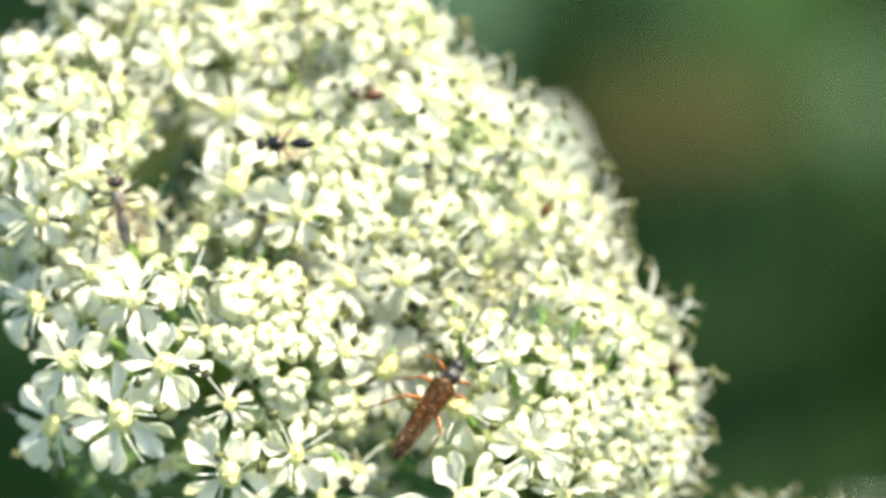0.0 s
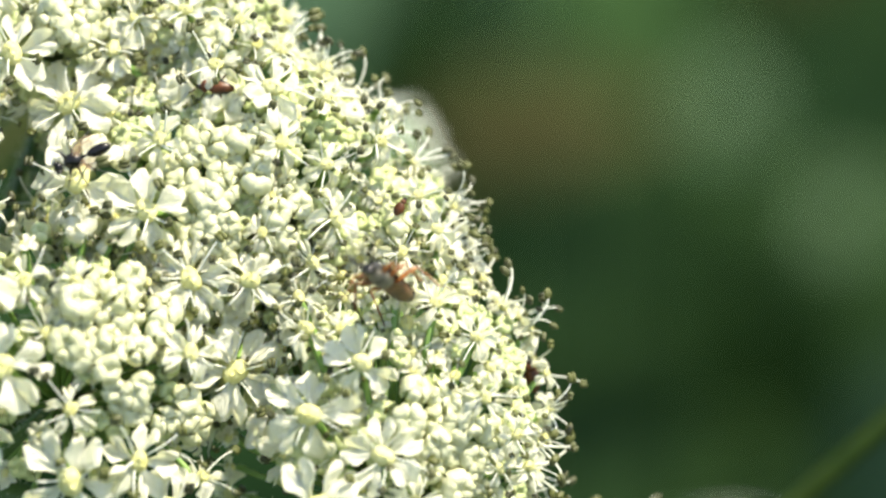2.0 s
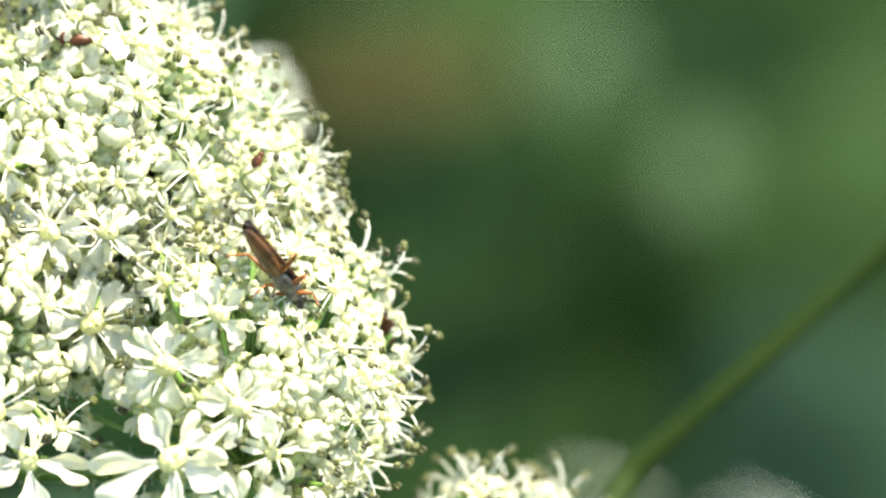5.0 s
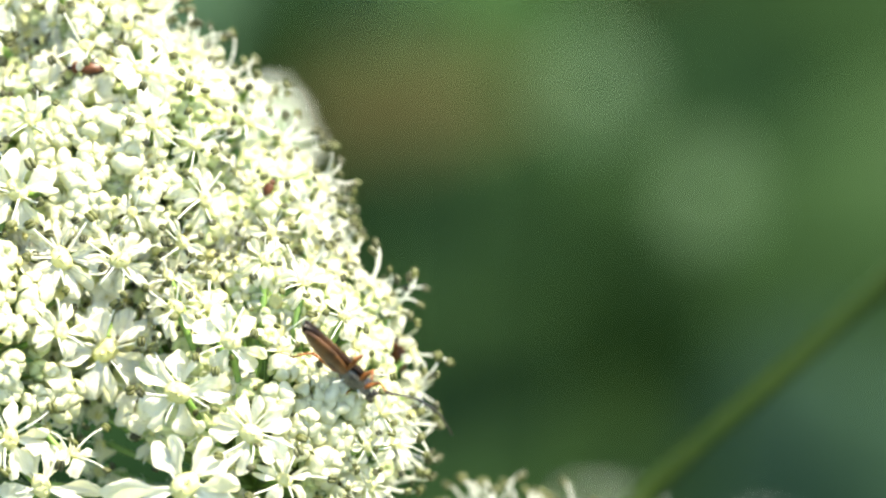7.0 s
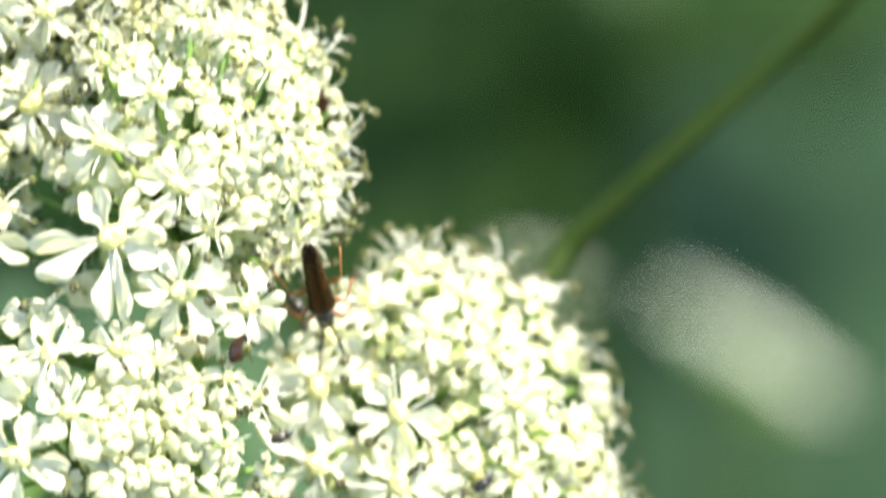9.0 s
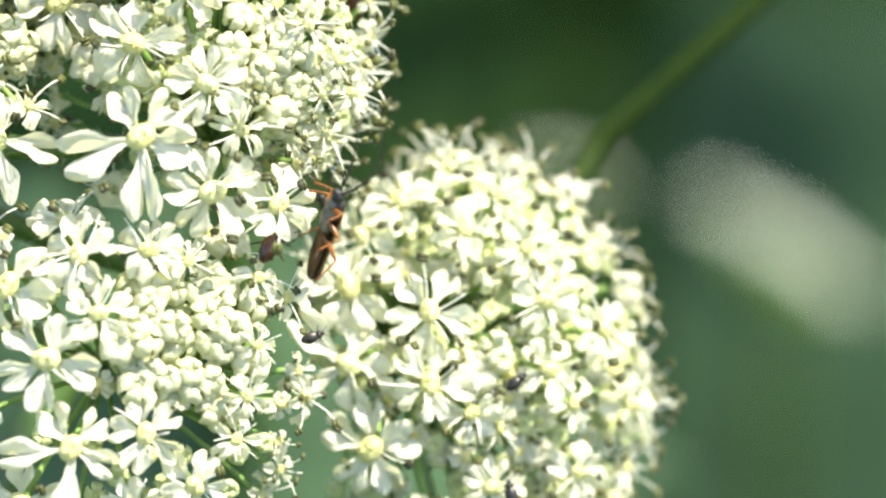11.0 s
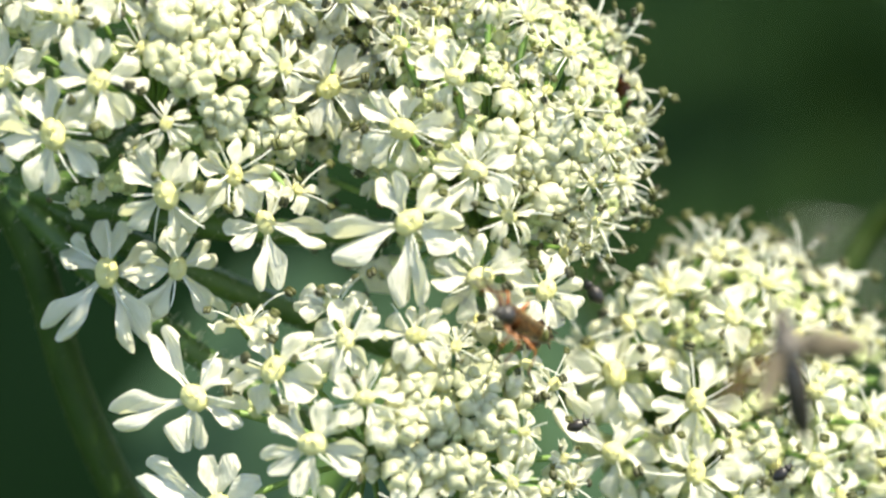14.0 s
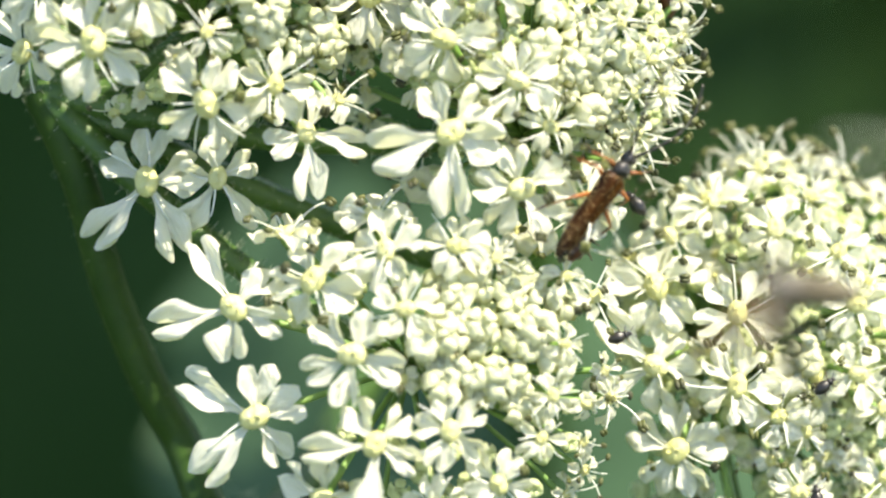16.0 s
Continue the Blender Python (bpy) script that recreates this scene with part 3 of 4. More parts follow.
# the lower one in front
umbellet("white hogweed umbellet of cream buds ringed by large flowers", 16, (-3.15, -13.69), (10.6, 10.2), -2, 8.5, (-4.5, -13, 5.5),
         [(-6.66, -4.32, 2.34), (-11.85, -5.39, 2.08), (-14.86, -9.68, 3.75), (-10.11, -8.07, 2.95), (-5.89, -6.26, 2.41), (-7.83, -12.42, 2.95), (-4.82, -9.68, 2.08), (-1.81, -5.99, 2.14), (-13.59, -16.07, 3.75), (-6.56, -17.64, 3.35), (-2.14, -16.84, 2.41), (0.7, -19.92, 2.21), (-3.08, -21.39, 2.21), (3.21, -17.21, 1.47), (3.88, -14.7, 1.47), (4.55, -11.68, 1.34), (-9.51, -20.72, 2.68), (0.54, -6.66, 1.47), (4.6, -7.7, 1.5), (6.3, -8.9, 1.6)],
         [(0.2, -11.01, 4.18), (2.54, -13.69, 2.34), (-2.14, -13.02, 2.01)], large=(2, 8, 9), upturned=(0, 1), bare=[(-11.52, -13.02, 2.01), (-10.18, -18.71, 1.67), (-12.2, -12.6, 1.8), (-9.6, -15.2, 1.5)], close=0.8, shed=0.8, fill=0.45)
umbellet("white hogweed umbellet, bright, with green stalks between its flowers", 17, (16.94, -13.5), (10.9, 12.9), 6, 14, (13.0, -11.0, 13),
         [(10.01, -8.34, 3.08), (14.76, -9.84, 2.54), (9.91, -12.96, 3.35), (14.76, -14.09, 2.54), (10.75, -5.32, 2.08), (13.09, -3.31, 2.34), (16.94, -4.92, 2.34), (18.95, -3.0, 1.85), (20.6, -6.1, 2.0), (21.63, -9.27, 2.21), (25.18, -11.15, 2.08), (21.79, -13.36, 2.21), (16.04, -1.31, 1.74), (11.25, -17.91, 3.08), (17.21, -15.87, 1.94), (18.78, -16.71, 1.54), (18.45, -20.32, 2.08), (14.6, -22.16, 2.01), (26.65, -15.47, 2.08), (23.47, -19.48, 2.08), (25.48, -20.99, 1.87), (23.3, -15.37, 1.81), (22.4, -7.9, 1.45), (8.4, -6.6, 1.9)],
         [(17.27, -8, 1), (18.61, -12.02, 1.14)], large=(2,), bare=[(12.09, -10.01, 1.51), (13.26, -16.04, 1.1), (8.24, -15.37, 2.34), (7.4, -18.6, 2.3), (7.23, -11.01, 1.67)], close=0.70, shed=0.5, fill=0.85, fringe=(-50, 125, 20))

# ---------------------------------------------------------------- stems
def stem_line(points, n=24):
    """A smooth line through a few points."""
    pts = [Vector(p) for p in points]
    out = []
    for k in range(len(pts) - 1):
        p0, p1, p2, p3 = pts[max(k - 1, 0)], pts[k], pts[k + 1], pts[min(k + 2, len(pts) - 1)]
        for j in range(n):
            t = j / n
            out.append(0.5 * (2 * p1 + (p2 - p0) * t + (2 * p0 - 5 * p1 + 4 * p2 - p3) * t * t + (3 * p1 - p0 - 3 * p2 + p3) * t ** 3))
    return out + [pts[-1]]


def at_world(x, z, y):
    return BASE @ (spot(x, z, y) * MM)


def world_stem(name, points, radius, mat, label, category, ribs=0.0):
    s = Shape()
    line = stem_line(points)
    s.tube(line, [radius * (1 + 0.25 * k / len(line)) for k in range(len(line))], 12)
    ob = new(name, s.mesh(name, [mat]))
    return tagged(ob, label, category)


hub = BASE @ (HUB * MM)
plant = tagged(new("hogweed_plant"), "green hogweed plant whose stem, coloured dark for shade, carries the umbel", "plant")
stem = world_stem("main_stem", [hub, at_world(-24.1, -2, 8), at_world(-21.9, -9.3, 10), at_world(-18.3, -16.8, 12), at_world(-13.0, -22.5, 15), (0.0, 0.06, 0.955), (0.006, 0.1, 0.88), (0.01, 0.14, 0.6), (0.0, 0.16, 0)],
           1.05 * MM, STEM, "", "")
stem.parent = plant


def stem_hairs():
    rnd, h = random.Random(21), Shape()
    line = stem_line([hub, at_world(-24.1, -2, 8), at_world(-21.9, -9.3, 10), at_world(-18.3, -16.8, 12), at_world(-13.0, -22.5, 15)])
    for k in range(200):
        i = rnd.uniform(0, len(line) - 1.01)
        p = line[int(i)].lerp(line[int(i) + 1], i % 1)
        way = Vector((rnd.uniform(-1, 1), rnd.uniform(-1, 1), rnd.uniform(-1, 1))).normalized()
        h.tube([p + way * 0.7 * MM, p + way * rnd.uniform(1.2, 1.7) * MM], [0.018 * MM, 0.006 * MM], 3, caps=False)
    tagged(child("hairs", h.mesh("hairs", [HAIR]), stem), kind="stuff")


stem_hairs()
world_stem("meadow_stalk", [at_world(52, 26, 36), at_world(39.4, 12.8, 36), at_world(25.4, 0.4, 36), at_world(15, -10, 40), (-0.02, 0.16, 0.9), (-0.05, 0.22, 0.5), (-0.05, 0.25, 0)],
           0.75 * MM, REED, "thin yellow-green meadow stalk leaning across", "stalk")


# ---------------------------------------------------------------- the meadow behind
def ground():
    s = Shape()
    n, pts = 40, []
    for a in range(n):
        for b in range(n):
            x, y = (a / (n - 1) - 0.5), (b / (n - 1) - 0.5)
            x, y = math.copysign(abs(2 * x) ** 2.4, x) * 400, math.copysign(abs(2 * y) ** 2.4, y) * 400
            pts.append(Vector((x, y, 0.05 * noise.noise((x * 0.7, y * 0.7, 0)) - 0.03 if abs(x) + abs(y) < 20 else -0.03)))
    s.grid(pts, n, n)
    tagged(new("ground", s.mesh("ground", [SOIL])), "dark green meadow ground", "ground", kind="structure")


ground()


def blade_mesh(seed, length, width, lobes, mat):
    """A hogweed leaf: lobed, toothed, with a sunk midrib."""
    rnd = random.Random(seed)
    nu, nv, pts = 22, 11, []
    for a in range(nu):
        u = a / (nu - 1)
        w = width * math.sin(math.pi * (0.06 + 0.94 * u) ** 0.8) * (0.72 + 0.28 * abs(math.sin(lobes * math.pi * u)))
        for b in range(nv):
            v = 2 * b / (nv - 1) - 1
            z = 0.12 * length * math.sin(2.2 * u) - 0.10 * length * u * u + 0.10 * width * abs(v) - 0.06 * width * v * v
            z += 0.03 * length * noise.noise((u * 4 + seed, v * 2, 0.3))
            pts.append(Vector((v * w, u * length - 0.02 * length * abs(v), z)))
    s = Shape()
    s.grid(pts, nu, nv)
    return s.mesh("blade", [mat])


def leaf(seed, x, z, y, length, width, mat, label, spin=0.0, lean=20.0):
    """A leaf whose middle lies at a place on the plant's axes, on a stalk from the ground."""
    centre = at_world(x, z, y)
    length, width = length * MM * (1 + y / REACH), width * MM * (1 + y / REACH)
    thing = new("hogweed_leaf")
    thing.matrix_world = Matrix.Translation((centre.x, centre.y + 0.05, 0))
    tagged(thing, label, "leaf", "leaves of the meadow")
    turn = BASE.to_3x3().to_4x4() @ pose(0, 0, 0, 90 - lean, spin, 0)
    rel = Matrix.Translation(centre) @ turn @ Matrix.Translation((0, -length / 2, 0))
    child("blade", blade_mesh(seed, length, width, 3.5, mat), thing, thing.matrix_world.inverted() @ rel)
    s = Shape()
    foot = thing.matrix_world.inverted() @ (rel @ Vector((0, 0.01, 0)))
    s.tube(stem_line([(0, 0, -0.02), (0, 0.02, foot.z * 0.6), foot], 6), 0.004, 8)
    child("leaf_stalk", s.mesh("leaf_stalk", [LEAF]), thing)
    return thing


def far_umbel(seed, x, z, y, size, label, slant=0.0, clumps=16, flat=0.5, fleck=0.09):
    """A flowering umbel farther off: a stem, rays and clumps of tiny white flowers."""
    rnd = random.Random(seed)
    centre = at_world(x, z, y)
    thing = new("far_umbel")
    thing.matrix_world = Matrix.Translation((centre.x, centre.y, 0))
    tagged(thing, label, "flower", "umbels in the meadow behind")
    s = Shape()
    top = Vector((0, 0, centre.z - 0.5 * size))
    s.tube(stem_line([(0, 0, -0.02), (0.01, 0.0, top.z * 0.5), top], 6), 0.0025, 8)
    child("stem", s.mesh("stem", [STEM]), thing)
    for k in range(clumps):
        a, q = 2.4 * k, size * math.sqrt((k + 0.5) / clumps)
        p = Vector((q * math.cos(a), q * math.sin(a) * 0.8, size * flat * (1 - (q / size) ** 2)))
        p = BASE.to_3x3() @ (Matrix.Rotation(radians(slant), 3, "Y") @ p)
        c = Vector((0, 0, centre.z)) + p
        ray = Shape()
        ray.tube(bow(top, c, (0, 0, -0.05 * size), 4), 0.0006, 5)
        child("ray", ray.mesh("ray", [STALK]), thing)
        f = Shape()
        for j in range(11):
            d = Vector((rnd.gauss(0, 1), rnd.gauss(0, 1), abs(rnd.gauss(0, 0.6))))
            d = d.normalized() * size * 0.20 * rnd.uniform(0.5, 1)
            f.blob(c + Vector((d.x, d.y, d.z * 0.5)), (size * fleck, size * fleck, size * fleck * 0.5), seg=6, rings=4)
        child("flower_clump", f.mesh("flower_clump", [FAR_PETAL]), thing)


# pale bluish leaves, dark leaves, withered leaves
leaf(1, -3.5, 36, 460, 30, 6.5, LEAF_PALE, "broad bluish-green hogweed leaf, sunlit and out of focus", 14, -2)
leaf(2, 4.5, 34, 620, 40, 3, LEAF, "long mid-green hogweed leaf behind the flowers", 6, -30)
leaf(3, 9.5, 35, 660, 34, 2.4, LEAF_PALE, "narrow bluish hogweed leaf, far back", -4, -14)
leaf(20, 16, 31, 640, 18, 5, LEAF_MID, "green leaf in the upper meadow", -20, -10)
leaf(4, 11.8, 23.6, 520, 17, 3.2, LEAF_DRY, "withered brown leaf hanging behind the umbel", 84, 12)
leaf(5, 28, 37, 680, 12, 3, LEAF_DRY, "brownish old leaf far behind the umbel", 40, 8)
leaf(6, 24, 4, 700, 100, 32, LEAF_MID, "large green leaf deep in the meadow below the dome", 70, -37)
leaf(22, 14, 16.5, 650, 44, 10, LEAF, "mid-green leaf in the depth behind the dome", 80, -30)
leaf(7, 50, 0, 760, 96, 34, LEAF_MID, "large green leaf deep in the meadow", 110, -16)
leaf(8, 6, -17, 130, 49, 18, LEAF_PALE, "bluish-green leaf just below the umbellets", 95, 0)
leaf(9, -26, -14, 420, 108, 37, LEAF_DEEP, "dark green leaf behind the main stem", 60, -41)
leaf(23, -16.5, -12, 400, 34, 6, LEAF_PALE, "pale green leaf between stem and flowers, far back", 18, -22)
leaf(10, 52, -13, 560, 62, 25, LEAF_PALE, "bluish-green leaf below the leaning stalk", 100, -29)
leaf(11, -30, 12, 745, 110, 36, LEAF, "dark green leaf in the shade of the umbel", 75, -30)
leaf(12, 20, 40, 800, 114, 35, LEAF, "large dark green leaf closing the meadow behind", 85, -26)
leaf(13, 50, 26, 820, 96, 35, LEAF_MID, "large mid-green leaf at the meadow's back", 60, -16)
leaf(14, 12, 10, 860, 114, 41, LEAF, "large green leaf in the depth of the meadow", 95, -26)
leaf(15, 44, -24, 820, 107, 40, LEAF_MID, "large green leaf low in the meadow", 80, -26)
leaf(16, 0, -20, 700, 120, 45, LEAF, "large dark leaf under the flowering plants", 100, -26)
leaf(17, 29, 18.4, 480, 5.0, 2.2, LEAF_SUN_TINT, "small leaf coloured pale as if sunlit, blurred to a disc", 0, 14)
leaf(18, 22, 24.8, 520, 5.5, 2.6, LEAF_SUN_TINT, "small leaf far behind the dome, coloured pale as if sunlit", 0, 10)
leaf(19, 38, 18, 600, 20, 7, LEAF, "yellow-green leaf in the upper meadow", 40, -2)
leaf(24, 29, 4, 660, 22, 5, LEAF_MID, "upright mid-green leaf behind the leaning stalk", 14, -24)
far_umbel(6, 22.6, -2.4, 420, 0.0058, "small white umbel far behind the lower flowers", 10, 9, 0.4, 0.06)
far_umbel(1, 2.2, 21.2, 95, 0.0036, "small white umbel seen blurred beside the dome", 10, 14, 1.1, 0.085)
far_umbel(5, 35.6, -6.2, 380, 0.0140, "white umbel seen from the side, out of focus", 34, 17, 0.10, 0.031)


def straw(x0, z0, x1, z1, y, r):
    a, b = at_world(x0, z0, y), at_world(x1, z1, y)
    world_stem("straw_stalk", [a, b, at_world(x1 - 14, z1 - 13, y + 20), at_world(x1 - 42, z1 - 32, y + 40), (b.x - 0.08, b.y + 0.06, 0.5), (b.x - 0.09, b.y + 0.06, 0)], r, STRAW,
               "straw-yellow stalk behind the top of the dome", "stalk")


straw(-12.2, 44, -10.5, 33, 32, 0.75 * MM)
straw(-14.4, 44, -14.2, 33, 36, 0.75 * MM)
straw(-10.6, 44, -9.8, 32, 38, 0.5 * MM)


def grass():
    rnd = random.Random(5)
    s = Shape()
    for k in range(7000):
        a, q = rnd.uniform(0, 6.28), 0.35 + 5.5 * abs(rnd.gauss(0, 0.5))
        x, y = q * math.cos(a), 0.7 + q * math.sin(a)
        if y < 0.35 and abs(x) < 0.5:
            continue
        h, a = rnd.uniform(0.25, 0.6), rnd.uniform(0, 6.28)
        d = Vector((math.cos(a), math.sin(a), 0))
        w = d.orthogonal().normalized() * rnd.uniform(0.003, 0.006)
        pts = []
        for j in range(5):
            u = j / 4
            c = Vector((x, y, -0.04)) + d * (0.3 * h * u * u) + Vector((0, 0, h * u * (1 - 0.2 * u)))
            pts += [c - w * (1 - u * 0.95), c + w * (1 - u * 0.95)]
        s.grid(pts, 5, 2)
    tagged(new("grass", s.mesh("grass", [GRASS])), "tall green meadow grass, out of focus", "grass", kind="stuff")


grass()


# ---------------------------------------------------------------- insects (built in mm, head towards +y, back up)
def leg_part(parent, side, root, knee, ankle, toe, thick=0.108):
    """A leg whose origin is its hip, so that it can swing."""
    s = Shape()
    p = [Vector((side * q[0], q[1], q[2])) for q in (root, knee, ankle, toe)]
    hip = p[0].copy()
    p = [q - hip for q in p]
    s.tube(bow(p[0], p[1], (0, 0, 0.05), 4), [thick * k for k in (0.7, 1.25, 1.35, 1.0, 0.7)], 8)
    s.tube(bow(p[1], p[2], (0, 0, 0.06), 4), [thick * k for k in (0.62, 0.55, 0.55, 0.6, 0.66)], 7)
    s.tube(bow(p[2], p[3], (0, 0, 0.05), 6), [thick * k for k in (0.4, 0.5, 0.34, 0.48, 0.34, 0.44, 0.2)], 6, 1)
    return child("leg", s.mesh("leg", [LEG, TARSUS], MM), parent, Matrix.Translation(hip * MM), "orange leg with dark foot")


def beetle():
    thing, legs, feelers = new("longhorn_beetle"), [], []
    tagged(thing, "brown longhorn beetle with black head and orange legs, crawling", "beetle")
    belly = Shape()
    belly.blob((0, -1.25, 0.48), (0.58, 2.15, 0.40), seg=18, rings=30,
               warp=lambda th, h: 1 + 0.045 * abs(math.sin(0.5 * 13 * math.acos(max(-1, min(1, math.sin(h) * math.sin(th)))))) ** 0.5)
    child("abdomen", belly.mesh("abdomen", [BELLY], MM), thing, None, "brown ringed underside of the abdomen")
    chest = Shape()
    chest.blob((0, 0.75, 0.48), (0.66, 0.95, 0.48), seg=16, rings=10)
    chest.blob((0, 1.75, 0.50), (0.46, 0.45, 0.40), seg=12, rings=8)
    child("thorax", chest.mesh("thorax", [SILVER_BLACK], MM), thing, None, "black thorax with silvery down")
    for e in (-1, 1):
        pts, nu, nv = [], 20, 9
        for a in range(nu):
            u = a / (nu - 1)
            y = 1.35 - 5.0 * u
            w = 0.86 - 0.42 * u ** 1.3 - 0.05 * math.sin(3 * u)
            w *= min(1, (u / 0.07 + 0.3)) ** 0.6 * (1 - max(0, (u - 0.86) / 0.14) ** 2 * 0.85)
            for b in range(nv):
                v = b / (nv - 1)
                th = v * 1.75
                z = 0.62 + 0.62 * math.cos(th) * (0.95 - 0.25 * u) * min(1, u / 0.05 + 0.75) - 0.02 * math.sin(22 * v)
                pts.append(Vector((e * (0.015 + w * math.sin(min(th, 1.5708)) * (1 if th < 1.5708 else 0.97)), y, z)))
        s = Shape()
        s.grid(pts, nu, nv)
        child("elytron", s.mesh("elytron", [WING_CASE], MM), thing, None, "glossy brown wing case")
    s = Shape()
    s.blob((0, 1.68, 0.74), (0.56, 0.52, 0.48), seg=16, rings=10, warp=lambda th, h: 1 + 0.06 * math.cos(2 * th))
    child("pronotum", s.mesh("pronotum", [DARK], MM), thing, None, "black neck shield with fine hair")
    s = Shape()
    s.blob((0, 2.28, 0.56), (0.40, 0.42, 0.38), seg=14, rings=9)
    s.blob((0, 2.58, 0.36), (0.22, 0.22, 0.22), seg=10, rings=6)
    head = child("head", s.mesh("head", [DARK], MM), thing)
    for e in (-1, 1):
        s = Shape()
        s.blob((e * 0.33, 2.36, 0.66), (0.17, 0.24, 0.22), seg=10, rings=7)
        child("eye", s.mesh("eye", [DARK], MM), head)
        s = Shape()
        line = stem_line([(e * 0.2, 2.55, 0.72), (e * 0.7, 3.5, 1.2), (e * 1.25, 4.8, 1.5), (e * 1.4, 6.2, 1.4), (e * 0.9, 7.6, 1.1)], 6)
        s.tube(line, [0.092 * (1 - 0.35 * k / len(line)) * (1.25 if k % 3 == 0 else 0.9) for k in range(len(line))], 6)
        for q in s.v:
            q -= Vector((e * 0.2, 2.55, 0.72))
        feeler = child("antenna", s.mesh("antenna", [DARK], MM), head, Matrix.Translation(Vector((e * 0.2, 2.55, 0.72)) * MM))
        feelers.append((e, feeler, feeler.matrix_basis.copy()))
        for root, knee, ankle, toe in (
                ((0.3, 1.6, 0.35), (1.15, 1.9, 0.75), (1.9, 1.9, -0.1), (2.5, 2.1, -0.4)),
                ((0.45, 0.9, 0.30), (1.55, 0.9, 0.85), (2.2, 0.5, -0.3), (2.75, 0.4, -0.5)),
                ((0.45, -0.1, 0.30), (1.65, -0.9, 0.95), (2.1, -2.0, -0.2), (2.5, -2.8, -0.5))):
            leg = leg_part(thing, e, root, knee, ankle, toe)
            legs.append((e, leg, leg.matrix_basis.copy()))
    rnd, h = random.Random(3), Shape()
    for k in range(260):
        y = rnd.uniform(-3.4, 1.5)
        w = (0.84 - 0.42 * max(0, (1.35 - y) / 5) ** 1.3) if y < 1.35 else 0.56
        a = rnd.uniform(-1.35, 1.35)
        p = Vector((w * math.sin(a), y, 0.64 + 0.56 * math.cos(a) * (0.95 if y > 1.35 else 0.95 - 0.05 * (1.35 - y))))
        h.tube([p, p + Vector((0.12 * math.sin(a), -0.17, 0.10 * math.cos(a)))], [0.013, 0.004], 3, caps=False)
    tagged(child("hairs", h.mesh("hairs", [GOLD_HAIR], MM), thing, None, "fine golden hair"), kind="stuff")
    return thing, legs, feelers


def wing_material():
    m = bpy.data.materials.new("wing_membrane")
    m.use_nodes = True
    n, l = m.node_tree.nodes, m.node_tree.links
    p, out = n["Principled BSDF"], n["Material Output"]
    p.inputs["Base Color"].default_value = (0.34, 0.23, 0.13, 1)
    p.inputs["Roughness"].default_value = 0.2
    p.inputs["Thin Film Thickness"].default_value = 350
    p.inputs["Thin Film IOR"].default_value = 1.4
    tr, mx = n.new("ShaderNodeBsdfTransparent"), n.new("ShaderNodeMixShader")
    tex = n.new("ShaderNodeTexVoronoi")
    tex.feature = "DISTANCE_TO_EDGE"
    tex.inputs["Scale"].default_value = 900
    ramp = n.new("ShaderNodeValToRGB")
    ramp.color_ramp.elements[0].color, ramp.color_ramp.elements[1].color = (0.75, 0.75, 0.75, 1), (0.36, 0.36, 0.36, 1)
    ramp.color_ramp.elements[1].position = 0.08
    co = n.new("ShaderNodeTexCoord")
    l.new(co.outputs["Object"], tex.inputs["Vector"])
    l.new(tex.outputs["Distance"], ramp.inputs[0])
    l.new(ramp.outputs[0], mx.inputs[0])
    l.new(tr.outputs[0], mx.inputs[1])
    l.new(p.outputs[0], mx.inputs[2])
    l.new(mx.outputs[0], out.inputs["Surface"])
    return m


WING = wing_material()


def wing_mesh(length, width, e):
    pts, nu, nv = [], 12, 5
    for a in range(nu):
        u = a / (nu - 1)
        w = width * math.sin(math.pi * (0.05 + 0.90 * u) ** 0.8)
        for b in range(nv):
            v = b / (nv - 1)
            pts.append(Vector((e * (0.1 + 0.25 * u + w * v), -length * u, 0.03 * math.sin(9 * u + 4 * v))))
    s = Shape()
    s.grid(pts, nu, nv)
    ob = s.mesh("wing", [WING], MM)
    return ob


